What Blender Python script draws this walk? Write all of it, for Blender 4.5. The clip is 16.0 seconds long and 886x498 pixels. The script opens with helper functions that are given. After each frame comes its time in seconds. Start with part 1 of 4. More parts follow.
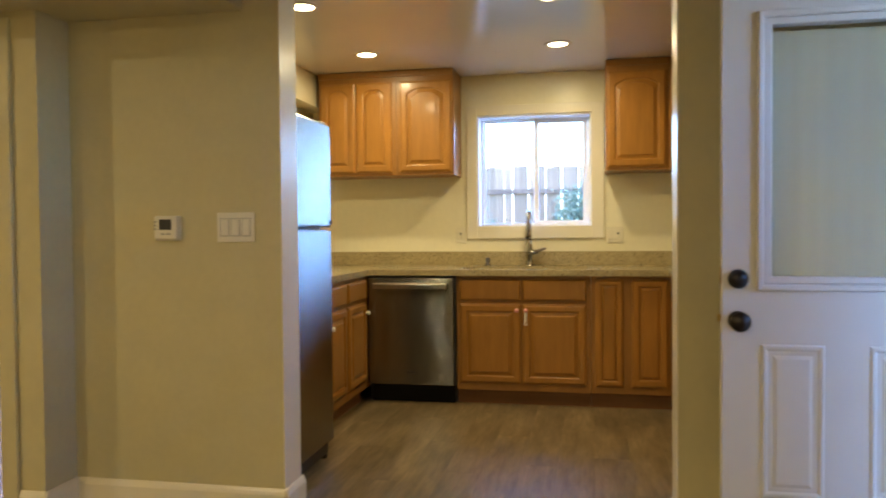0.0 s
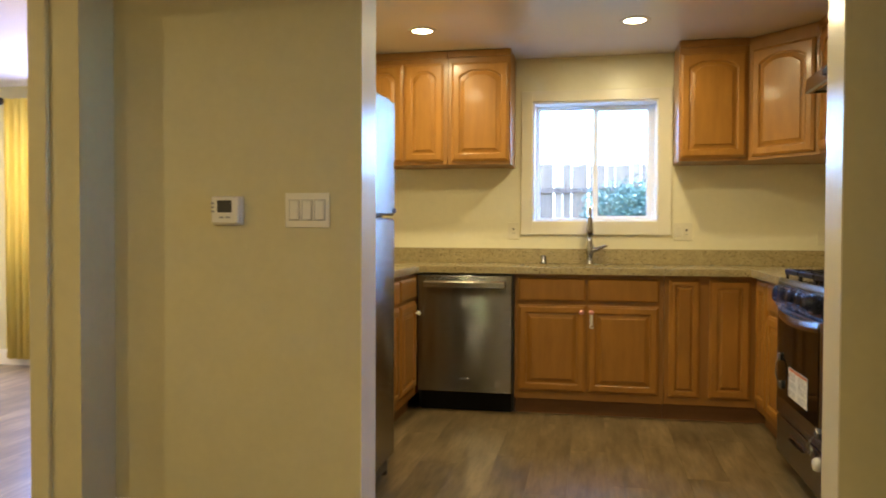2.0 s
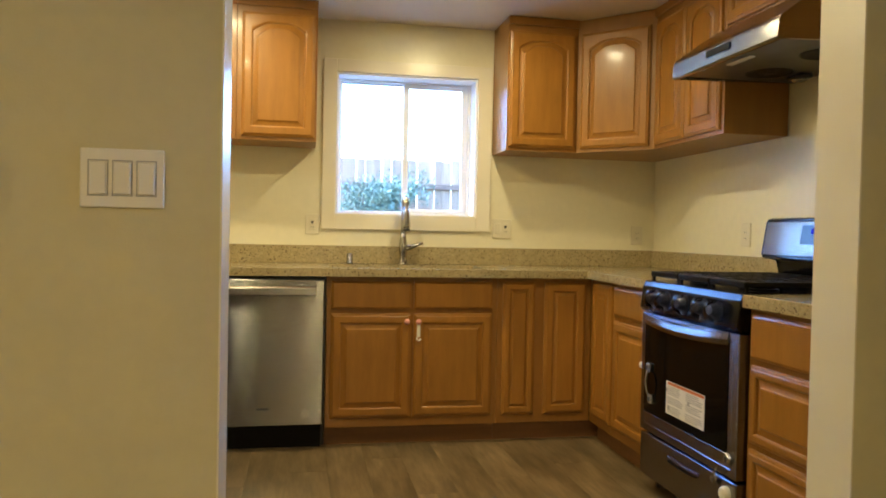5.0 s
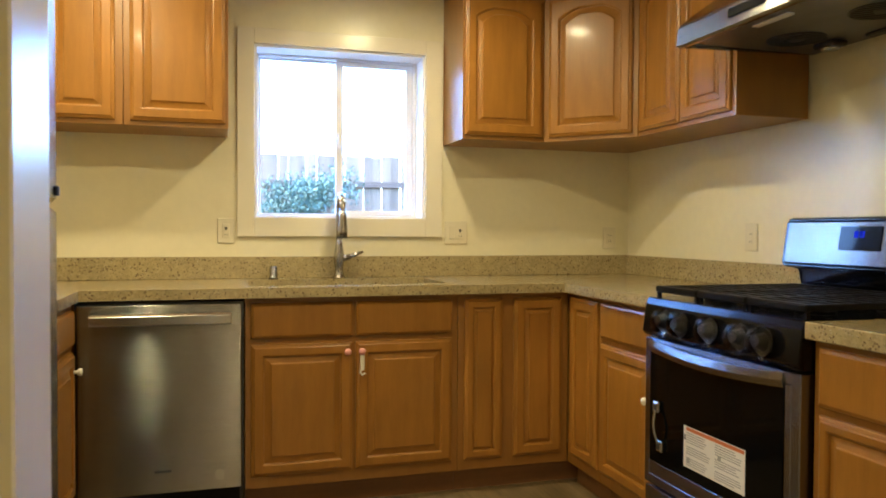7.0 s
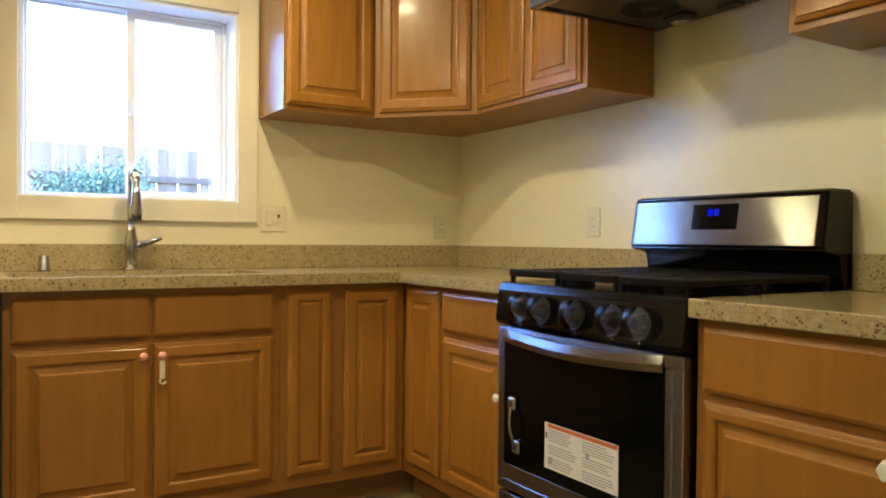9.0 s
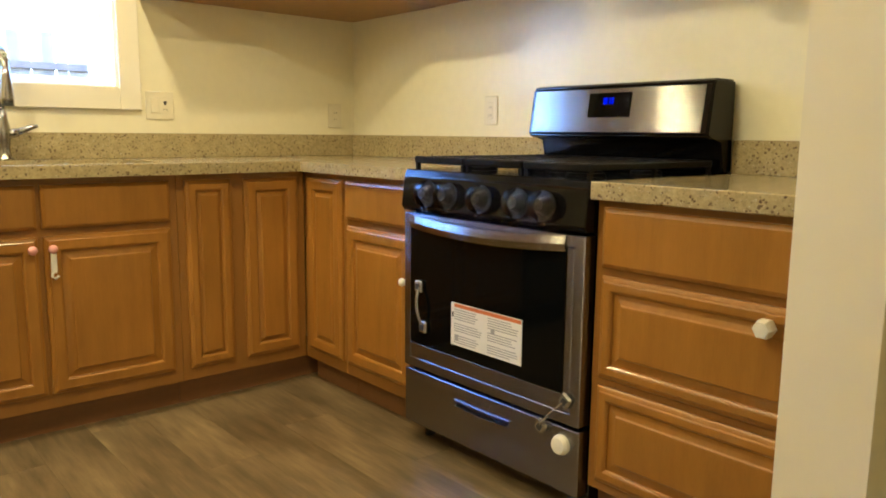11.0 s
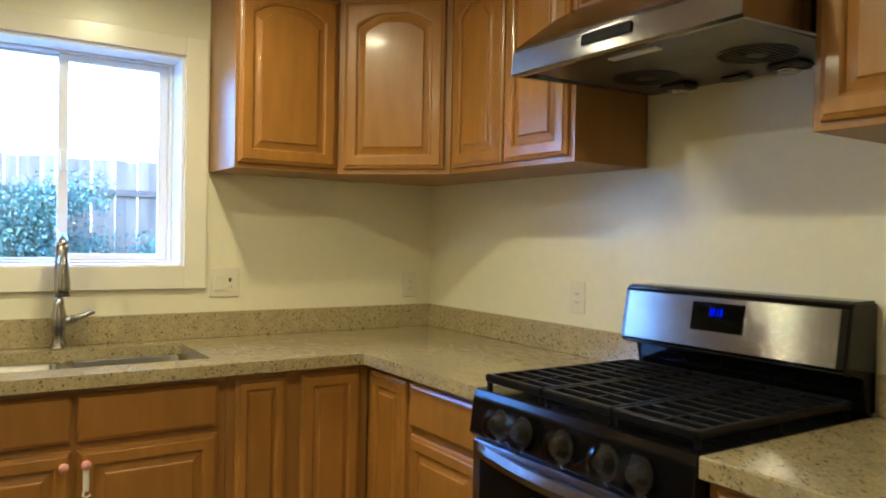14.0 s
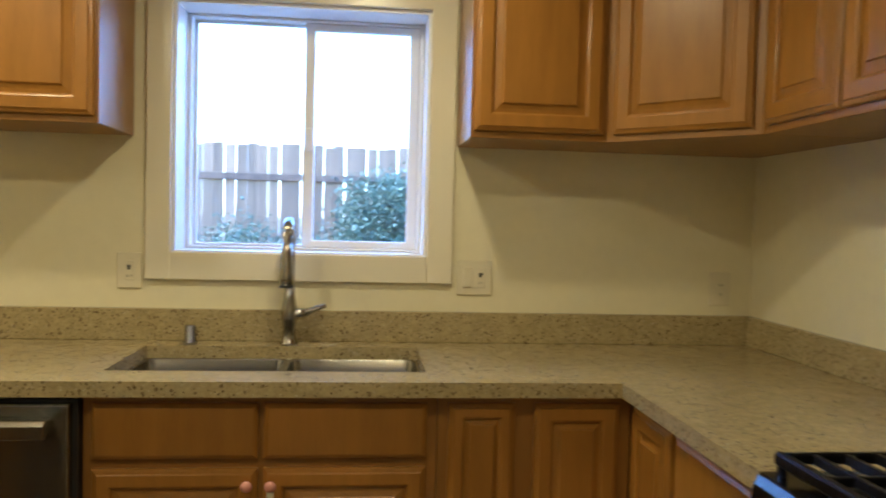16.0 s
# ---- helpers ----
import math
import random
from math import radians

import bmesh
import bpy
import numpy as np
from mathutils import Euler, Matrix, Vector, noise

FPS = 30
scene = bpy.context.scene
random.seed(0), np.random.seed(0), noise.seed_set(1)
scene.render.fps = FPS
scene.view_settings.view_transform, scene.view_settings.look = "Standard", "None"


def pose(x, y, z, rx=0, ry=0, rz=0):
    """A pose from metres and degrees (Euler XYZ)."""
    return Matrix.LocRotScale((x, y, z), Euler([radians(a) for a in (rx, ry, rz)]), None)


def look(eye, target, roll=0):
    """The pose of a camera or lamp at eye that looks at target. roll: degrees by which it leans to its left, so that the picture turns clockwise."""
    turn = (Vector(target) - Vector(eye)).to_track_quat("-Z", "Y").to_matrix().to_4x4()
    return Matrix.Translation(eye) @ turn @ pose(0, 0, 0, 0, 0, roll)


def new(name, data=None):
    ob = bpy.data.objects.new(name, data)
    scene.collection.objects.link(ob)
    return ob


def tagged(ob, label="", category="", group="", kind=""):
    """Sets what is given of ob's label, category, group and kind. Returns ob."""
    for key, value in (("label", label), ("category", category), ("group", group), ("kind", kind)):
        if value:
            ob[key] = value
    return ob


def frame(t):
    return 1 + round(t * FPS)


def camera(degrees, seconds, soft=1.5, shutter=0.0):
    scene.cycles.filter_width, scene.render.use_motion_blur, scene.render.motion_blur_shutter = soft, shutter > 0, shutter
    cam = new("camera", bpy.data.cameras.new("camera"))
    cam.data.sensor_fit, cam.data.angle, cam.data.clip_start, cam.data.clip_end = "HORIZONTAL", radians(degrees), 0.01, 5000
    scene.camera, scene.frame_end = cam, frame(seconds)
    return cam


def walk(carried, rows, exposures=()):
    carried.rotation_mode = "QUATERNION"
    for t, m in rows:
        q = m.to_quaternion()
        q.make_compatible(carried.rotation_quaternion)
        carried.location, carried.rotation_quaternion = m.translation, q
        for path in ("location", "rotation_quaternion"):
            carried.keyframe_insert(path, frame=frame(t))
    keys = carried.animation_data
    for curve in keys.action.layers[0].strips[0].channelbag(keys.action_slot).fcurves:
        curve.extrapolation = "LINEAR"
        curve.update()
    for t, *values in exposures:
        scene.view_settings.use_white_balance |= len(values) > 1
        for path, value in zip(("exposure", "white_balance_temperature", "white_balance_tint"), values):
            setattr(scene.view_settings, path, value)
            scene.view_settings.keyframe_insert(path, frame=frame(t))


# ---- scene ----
cam = camera(61.0, 16.0, 1.8, 0.4)
PATH = [
    (0, (-1.178, -5.639, 1.192), (-1.564, -3.677, 1.14), -0.5),
    (0.5, (-1.26, -5.571, 1.171), (-1.781, -3.641, 1.112), -0.3),
    (1, (-1.332, -5.428, 1.146), (-1.908, -3.514, 1.086), -0.1),
    (1.5, (-1.45, -5.362, 1.141), (-1.999, -3.44, 1.086), 0.2),
    (2, (-1.61, -5.295, 1.135), (-1.997, -3.333, 1.09), 0.2),
    (2.5, (-1.726, -5.155, 1.113), (-1.934, -3.167, 1.067), 0.2),
    (3, (-1.82, -5.007, 1.114), (-1.907, -3.009, 1.068), 0.2),
    (3.5, (-1.934, -4.898, 1.105), (-1.913, -2.899, 1.068), 0.2),
    (4, (-2.071, -4.748, 1.111), (-1.885, -2.757, 1.076), 0.2),
    (4.2, (-2.107, -4.702, 1.108), (-1.871, -2.717, 1.07), 0.6),
    (6.3, (-2.261, -3.952, 1.141), (-1.755, -2.018, 1.09), 0.3),
    (6.5, (-2.225, -3.869, 1.147), (-1.695, -1.941, 1.095), 0.3),
    (7, (-2.164, -3.723, 1.151), (-1.601, -1.805, 1.103), 0.3),
    (7.5, (-2.135, -3.566, 1.152), (-1.493, -1.673, 1.11), 0.5),
    (8, (-2.153, -3.447, 1.128), (-1.234, -1.671, 1.089), 0.4),
    (8.5, (-2.094, -3.35, 1.116), (-1.089, -1.621, 1.075), 0.2),
    (9, (-2.123, -3.324, 1.053), (-1.083, -1.616, 1.028), 0.5),
    (9.5, (-2.177, -3.344, 1.045), (-1.068, -1.683, 0.946), 0.6),
    (10, (-2.236, -3.346, 1.037), (-1.012, -1.782, 0.801), 0.5),
    (10.2, (-2.231, -3.349, 1.001), (-0.978, -1.815, 0.721), 0.6),
    (12.3, (-2.175, -3.19, 1.169), (-0.869, -1.707, 0.864), 0.9),
    (12.5, (-2.153, -3.182, 1.192), (-0.859, -1.669, 1.008), 0.9),
    (13, (-2.114, -3.161, 1.24), (-0.849, -1.612, 1.211), 1.0),
    (13.5, (-2.051, -3.14, 1.301), (-0.846, -1.544, 1.278), 1.0),
    (14, (-1.957, -3.067, 1.345), (-0.854, -1.398, 1.313), 1.1),
    (14.5, (-1.802, -2.94, 1.39), (-0.789, -1.216, 1.346), 1.3),
    (15, (-1.615, -2.827, 1.359), (-0.711, -1.043, 1.315), 1.4),
    (15.5, (-1.453, -2.734, 1.354), (-0.912, -0.809, 1.292), 1.3),
    (16, (-1.379, -2.563, 1.338), (-1.173, -0.575, 1.261), 1.5),
]
EXPOSURES = [(0, 3.85, 5450, 10), (1.5, 3.9, 5420, 9), (3.5, 3.98, 5350, 8), (7, 3.99, 5300, 10), (8.5, 4.06, 5250, 10), (9.5, 4.19, 5250, 10), (10, 4.48, 5320, 10), (12.5, 4.37, 4880, 6), (13.5, 3.93, 4780, 6), (14.5, 3.98, 4760, 8), (15, 3.91, 4800, 10), (15.5, 3.63, 5050, 10), (16, 3.4, 5050, 10)]
walk(cam, [(t, look(eye, target, roll)) for t, eye, target, roll in PATH], EXPOSURES)

# ---- world and lights ----
world = bpy.data.worlds.new("world")
scene.world = world
world.use_nodes = True
wn = world.node_tree.nodes
sky = wn.new("ShaderNodeTexSky")
sky.sky_type, sky.sun_disc = "NISHITA", False
sky.sun_elevation, sky.sun_rotation = radians(40), radians(263)
tint = wn.new("ShaderNodeVectorMath")
tint.operation = "MULTIPLY"
tint.inputs[1].default_value = (0.80, 0.96, 1.30)
world.node_tree.links.new(sky.outputs[0], tint.inputs[0])
world.node_tree.links.new(tint.outputs[0], wn["Background"].inputs[0])
wn["Background"].inputs[1].default_value = 0.18
sun = new("sun", bpy.data.lights.new("sun", "SUN"))
sun.data.energy, sun.data.angle, sun.data.color = 1.0, radians(12), (1.0, 0.97, 0.93)
sun.matrix_world = look((0, 0, 0), (0.76, 0.09, -0.64))

WARM = (1.0, 0.74, 0.325)
KITCHEN_LAMPS = [(-2.617, -0.86), (-1.376, -0.86), (-2.63, -1.95), (-1.376, -1.85)]
CEIL = 2.345
# First fits the return's shadow; second, fourth, fifth are unseen, added for brightness.
ROOM_AND_ADDED_LAMPS = [(-4.6, -4.3), (-1.9, -6.6), (-6.2, -0.9), (-6.2, -2.4), (-4.3, -6.7)]


def lamp(x, y, z, power, size=0.10, color=WARM, spread=180):
    ob = new("downlight", bpy.data.lights.new("downlight", "AREA"))
    ob.data.shape, ob.data.size, ob.data.energy, ob.data.color = "DISK", size, power, color
    ob.location = (x, y, z - 0.012)
    ob.data.spread = radians(spread)
    return ob


for x, y in KITCHEN_LAMPS:
    lamp(x, y, CEIL, 0.80)
for (x, y), p in zip(ROOM_AND_ADDED_LAMPS, (1.2, 2.8, 1.9, 1.7, 3.0)):
    lamp(x, y, CEIL, p, color=(1.0, 0.69, 0.28))


def daylight(m, sx, sy, power, color=(0.70, 0.82, 1.0)):
    """The sky's light in an opening: an area lamp that looks along the pose's -z."""
    ob = new("opening_daylight", bpy.data.lights.new("opening_daylight", "AREA"))
    ob.data.shape, ob.data.size, ob.data.size_y, ob.data.energy, ob.data.color = "RECTANGLE", sx, sy, power, color
    ob.matrix_world = m
    return ob


daylight(look((0.10, -3.46, 1.05), (-1.0, -3.50, 1.0)), 0.66, 1.9, 0.09, (0.68, 0.76, 1.0))
daylight(look((-5.35, 0.26, 1.5), (-5.35, -1.0, 1.4)), 1.4, 1.1, 19.0, (0.46, 0.50, 1.0))

# ---- materials ----
def material(name, color, rough=0.5, metal=0.0, noise=(), bump=(), coat=0.0, spec=0.5, coords=""):
    """noise: (scale, amount[, stretch xyz]) entries vary the colour; bump: (scale, strength)."""
    m = bpy.data.materials.new(name)
    m.use_nodes = True
    nt = m.node_tree
    b = nt.nodes["Principled BSDF"]
    b.inputs["Roughness"].default_value = rough
    b.inputs["Metallic"].default_value = metal
    b.inputs["Coat Weight"].default_value = coat
    b.inputs["Coat Roughness"].default_value = 0.18
    b.inputs["Specular IOR Level"].default_value = spec
    b.inputs["Base Color"].default_value = (*color, 1)
    if noise or bump:
        where = nt.nodes.new("ShaderNodeTexCoord").outputs["Object"]
        if coords == "place":
            where = nt.nodes.new("ShaderNodeNewGeometry").outputs["Position"]
        if coords:
            oi = nt.nodes.new("ShaderNodeObjectInfo")
            mul = nt.nodes.new("ShaderNodeMath")
            mul.operation = "MULTIPLY"
            mul.inputs[1].default_value = 17.0
            nt.links.new(oi.outputs["Random"], mul.inputs[0])
            shift = nt.nodes.new("ShaderNodeVectorMath")
            nt.links.new(where, shift.inputs[0])
            nt.links.new(mul.outputs[0], shift.inputs[1])
            where = shift.outputs[0]
    last = None
    for entry in noise:
        scale, amount = entry[:2]
        stretch = entry[2] if len(entry) > 2 else (1, 1, 1)
        mp = nt.nodes.new("ShaderNodeMapping")
        mp.inputs["Scale"].default_value = stretch
        nt.links.new(where, mp.inputs[0])
        n = nt.nodes.new("ShaderNodeTexNoise")
        n.inputs["Scale"].default_value, n.inputs["Detail"].default_value = scale, 5
        nt.links.new(mp.outputs[0], n.inputs["Vector"])
        r = nt.nodes.new("ShaderNodeMapRange")
        r.inputs["From Min"].default_value, r.inputs["From Max"].default_value = 0.3, 0.7
        r.inputs["To Min"].default_value, r.inputs["To Max"].default_value = 1 - amount, 1 + amount
        nt.links.new(n.outputs[0], r.inputs[0])
        if last is None:
            last = r.outputs[0]
        else:
            mu = nt.nodes.new("ShaderNodeMath")
            mu.operation = "MULTIPLY"
            nt.links.new(last, mu.inputs[0])
            nt.links.new(r.outputs[0], mu.inputs[1])
            last = mu.outputs[0]
    if last is not None:
        mix = nt.nodes.new("ShaderNodeVectorMath")
        mix.operation = "SCALE"
        mix.inputs[0].default_value = color
        nt.links.new(last, mix.inputs["Scale"])
        nt.links.new(mix.outputs[0], b.inputs["Base Color"])
    if bump:
        n = nt.nodes.new("ShaderNodeTexNoise")
        n.inputs["Scale"].default_value, n.inputs["Detail"].default_value = bump[0], 4
        nt.links.new(where, n.inputs["Vector"])
        bp = nt.nodes.new("ShaderNodeBump")
        bp.inputs["Strength"].default_value, bp.inputs["Distance"].default_value = bump[1], 0.004
        nt.links.new(n.outputs[0], bp.inputs["Height"])
        nt.links.new(bp.outputs[0], b.inputs["Normal"])
    return m


def add_random(m, amount, warm=0.0):
    """Gives each object its own shade."""
    nt = m.node_tree
    b = nt.nodes["Principled BSDF"]
    src = b.inputs["Base Color"].links[0].from_socket
    oi = nt.nodes.new("ShaderNodeObjectInfo")
    r = nt.nodes.new("ShaderNodeMapRange")
    r.inputs["To Min"].default_value, r.inputs["To Max"].default_value = 1 - amount, 1 + amount
    nt.links.new(oi.outputs["Random"], r.inputs[0])
    v = nt.nodes.new("ShaderNodeVectorMath")
    v.operation = "SCALE"
    nt.links.new(src, v.inputs[0])
    nt.links.new(r.outputs[0], v.inputs["Scale"])
    nt.links.new(v.outputs[0], b.inputs["Base Color"])
    return m


M = {}
M["wall"] = material("sage_wall_paint", (0.57, 0.52, 0.31), 0.5, noise=[(1.2, 0.07), (5, 0.03), (30, 0.02)], bump=(220, 0.10))
M["cream"] = material("cream_wall_paint", (0.78, 0.73, 0.54), 0.30, noise=[(1.0, 0.04), (24, 0.02)], bump=(200, 0.08))
M["ceiling"] = material("ceiling_paint", (0.68, 0.62, 0.56), 0.15, noise=[(0.8, 0.04)], bump=(180, 0.02))
M["trim"] = material("white_trim_paint", (0.80, 0.75, 0.62), 0.25, noise=[(6, 0.02)])
M["white"] = material("white_door_paint", (0.74, 0.74, 0.74), 0.35, noise=[(5, 0.02)], bump=(160, 0.03))
M["vinyl"] = material("white_vinyl", (0.88, 0.89, 0.90), 0.35, noise=[(9, 0.01)])
M["plastic"] = material("white_plastic", (0.80, 0.78, 0.70), 0.35, noise=[(40, 0.01)])
M["wood"] = material("honey_maple", (0.325, 0.149, 0.018), 0.34, noise=[(5, 0.09, (6, 6, 0.7)), (60, 0.05, (9, 9, 0.5)), (1.7, 0.12), (22, 0.05, (1, 1, 0.3))], bump=(120, 0.04), coat=0.16, spec=0.4, coords="own")
M["wood"].node_tree.nodes["Principled BSDF"].inputs["Coat Roughness"].default_value = 0.12
M["wood_side"] = material("honey_maple_veneer", (0.285, 0.131, 0.019), 0.4, noise=[(4, 0.08, (5, 5, 0.6)), (50, 0.04, (9, 9, 0.5))], bump=(120, 0.03), coat=0.2)
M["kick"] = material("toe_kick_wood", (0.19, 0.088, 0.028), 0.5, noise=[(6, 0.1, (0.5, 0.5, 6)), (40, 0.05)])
M["steel"] = material("brushed_steel", (0.29, 0.28, 0.265), 0.14, 1.0, noise=[(3, 0.04, (0.3, 0.3, 40))])


def brushed(m, spread):
    """Horizontal brush marks: the surface tilts up and down from hair to hair."""
    nt = m.node_tree
    geo = nt.nodes.new("ShaderNodeNewGeometry")
    mp = nt.nodes.new("ShaderNodeMapping")
    mp.inputs["Scale"].default_value = (40, 40, 30000)
    nt.links.new(geo.outputs["Position"], mp.inputs[0])
    n = nt.nodes.new("ShaderNodeTexNoise")
    n.inputs["Scale"].default_value, n.inputs["Detail"].default_value = 1, 1
    nt.links.new(mp.outputs[0], n.inputs["Vector"])
    tilt = nt.nodes.new("ShaderNodeMath")
    tilt.operation = "MULTIPLY_ADD"
    tilt.inputs[1].default_value, tilt.inputs[2].default_value = spread, -0.5 * spread
    nt.links.new(n.outputs[0], tilt.inputs[0])
    up = nt.nodes.new("ShaderNodeCombineXYZ")
    nt.links.new(tilt.outputs[0], up.inputs[2])
    add = nt.nodes.new("ShaderNodeVectorMath")
    nt.links.new(geo.outputs["Normal"], add.inputs[0])
    nt.links.new(up.outputs[0], add.inputs[1])
    unit = nt.nodes.new("ShaderNodeVectorMath")
    unit.operation = "NORMALIZE"
    nt.links.new(add.outputs[0], unit.inputs[0])
    nt.links.new(unit.outputs[0], nt.nodes["Principled BSDF"].inputs["Normal"])


brushed(M["steel"], 2.5)
M["steel_bright"] = material("satin_nickel", (0.40, 0.385, 0.36), 0.24, 1.0, noise=[(20, 0.03)])
M["slate"] = material("dark_steel", (0.28, 0.28, 0.31), 0.24, 1.0, noise=[(3, 0.04, (0.3, 0.3, 30))])
brushed(M["slate"], 2.0)
# Dark mottled metal for the hood's filters and housings, then its underside.
M["hood_dark"] = material("dark_hood_metal", (0.055, 0.052, 0.048), 0.42, 0.6, noise=[(8, 0.25)])
M["hood_pan"] = material("hood_pan_metal", (0.16, 0.15, 0.135), 0.36, 0.8, noise=[(8, 0.15)])
M["sink_steel"] = material("satin_sink_steel", (0.36, 0.35, 0.33), 0.22, 1.0, noise=[(5, 0.06), (2, 0.05, (1, 1, 60))])
M["black"] = material("black_enamel", (0.004, 0.004, 0.005), 0.14, noise=[(30, 0.1)], spec=0.22)
M["iron"] = material("cast_iron", (0.006, 0.006, 0.008), 0.38, noise=[(60, 0.2)], bump=(250, 0.15), spec=0.13)
M["glass_black"] = material("black_glass", (0.003, 0.0035, 0.004), 0.06, noise=[(8, 0.1)], spec=0.14)
M["dark"] = material("dark_plastic", (0.03, 0.03, 0.032), 0.4, noise=[(40, 0.1)])
M["bronze"] = material("oiled_bronze", (0.035, 0.03, 0.032), 0.35, 0.6, noise=[(40, 0.15)])
M["brass"] = material("brass", (0.55, 0.40, 0.16), 0.3, 1.0, noise=[(30, 0.1)])
M["plate"] = material("cream_plastic", (0.72, 0.67, 0.52), 0.4, noise=[(40, 0.01)])
M["paper"] = material("label_paper", (0.78, 0.77, 0.74), 0.6, noise=[(30, 0.02)])
M["orange"] = material("orange_ink", (0.55, 0.15, 0.04), 0.6, noise=[(30, 0.03)])
M["grey_ink_and_shade"] = material("grey_ink_and_shade", (0.35, 0.35, 0.36), 0.6, noise=[(30, 0.03)])
M["matte"] = material("matte_black_plastic", (0.012, 0.012, 0.013), 0.6, noise=[(40, 0.1)], spec=0.1)
M["pad"] = material("silver_plastic", (0.42, 0.41, 0.39), 0.22, 0.75, noise=[(40, 0.02)])
M["pink"] = material("pink_plastic", (0.75, 0.36, 0.32), 0.4, noise=[(30, 0.04)])
M["curtain"] = material("yellow_curtain", (0.70, 0.55, 0.10), 0.8, noise=[(12, 0.1, (3, 3, 0.3))], bump=(300, 0.2))
M["blind"] = material("pale_green_cloth", (0.50, 0.54, 0.45), 0.8, noise=[(2, 0.05, (6, 6, 0.2))], bump=(300, 0.1))
M["cable"] = material("black_cable", (0.03, 0.025, 0.025), 0.45, noise=[(50, 0.1)])
M["fence"] = material("weathered_cedar", (0.22, 0.145, 0.08), 0.8, noise=[(2.5, 0.25, (4, 4, 0.4)), (30, 0.15, (6, 6, 0.3))], bump=(60, 0.3), coords="place")
add_random(M["fence"], 0.28)
M["earth"] = material("garden_soil", (0.14, 0.12, 0.07), 0.95, noise=[(1.3, 0.3), (14, 0.3)], bump=(20, 0.8))
M["leaf"] = material("shrub_leaf", (0.075, 0.12, 0.075), 0.5, noise=[(3, 0.3), (20, 0.2)])
M["bark"] = material("bark", (0.12, 0.08, 0.05), 0.9, noise=[(12, 0.3)], bump=(30, 0.5))
M["render"] = material("blocker_render", (0.45, 0.42, 0.36), 0.9, noise=[(2, 0.1), (30, 0.1)], bump=(80, 0.4))
M["plank"] = material("vinyl_plank", (0.168, 0.122, 0.063), 0.34, noise=[(1.0, 0.36, (12, 2.4, 1)), (1.0, 0.26, (40, 5, 1)), (1.0, 0.24, (5, 2.0, 1)), (1.0, 0.10, (160, 12, 1))], bump=(90, 0.05), coat=0.12, coords="place")
add_random(M["plank"], 0.09)


def stone_material():
    m = material("speckled_quartz", (0.38, 0.31, 0.160), 0.20, noise=[(5, 0.06), (30, 0.10), (110, 0.16)])
    nt = m.node_tree
    b = nt.nodes["Principled BSDF"]
    src = b.inputs["Base Color"].links[0].from_socket
    tc = nt.nodes.new("ShaderNodeTexCoord")
    for scale, lo, hi, col in ((88, 0.18, 0.36, (0.125, 0.085, 0.05)), (60, 0.13, 0.29, (0.16, 0.115, 0.065)), (130, 0.16, 0.26, (0.50, 0.44, 0.31))):
        vo = nt.nodes.new("ShaderNodeTexVoronoi")
        vo.inputs["Scale"].default_value = scale
        ns = nt.nodes.new("ShaderNodeTexNoise")
        ns.inputs["Scale"].default_value = scale * 0.6
        nt.links.new(tc.outputs["Object"], ns.inputs["Vector"])
        bend = nt.nodes.new("ShaderNodeVectorMath")
        bend.operation = "MULTIPLY_ADD"
        bend.inputs[1].default_value = (0.014, 0.014, 0.014)
        nt.links.new(ns.outputs["Color"], bend.inputs[0])
        nt.links.new(tc.outputs["Object"], bend.inputs[2])
        nt.links.new(bend.outputs[0], vo.inputs["Vector"])
        ad = nt.nodes.new("ShaderNodeMath")
        ad.operation = "MULTIPLY_ADD"
        ad.inputs[1].default_value = 0.9
        nt.links.new(ns.outputs[0], ad.inputs[0])
        nt.links.new(vo.outputs["Distance"], ad.inputs[2])
        r = nt.nodes.new("ShaderNodeMapRange")
        r.inputs["From Min"].default_value, r.inputs["From Max"].default_value = lo + 0.38, hi + 0.38
        r.inputs["To Min"].default_value, r.inputs["To Max"].default_value = 1.0, 0.0
        nt.links.new(ad.outputs[0], r.inputs[0])
        mx = nt.nodes.new("ShaderNodeMix")
        mx.data_type = "RGBA"
        mx.inputs["B"].default_value = (*col, 1)
        nt.links.new(r.outputs[0], mx.inputs["Factor"])
        nt.links.new(src, mx.inputs["A"])
        src = mx.outputs["Result"]
    nt.links.new(src, b.inputs["Base Color"])
    b.inputs["Coat Weight"].default_value = 0.3
    b.inputs["Coat Roughness"].default_value = 0.1
    return m


M["stone"] = stone_material()


def glass_material(name, color=(1, 1, 1), rough=0.0):
    m = bpy.data.materials.new(name)
    m.use_nodes = True
    b = m.node_tree.nodes["Principled BSDF"]
    b.inputs["Base Color"].default_value = (*color, 1)
    b.inputs["Transmission Weight"].default_value = 1.0
    b.inputs["Roughness"].default_value = rough
    b.inputs["IOR"].default_value = 1.45
    return m


M["glass"] = glass_material("clear_glass")
M["knob_plastic"] = glass_material("clear_plastic", (0.92, 0.92, 0.94), 0.07)
M["knob_plastic"].node_tree.nodes["Principled BSDF"].inputs["IOR"].default_value = 1.22


def glow(name, color, strength):
    m = bpy.data.materials.new(name)
    m.use_nodes = True
    b = m.node_tree.nodes["Principled BSDF"]
    b.inputs["Base Color"].default_value = (0.8, 0.8, 0.8, 1)
    b.inputs["Emission Color"].default_value = (*color, 1)
    b.inputs["Emission Strength"].default_value = strength
    return m


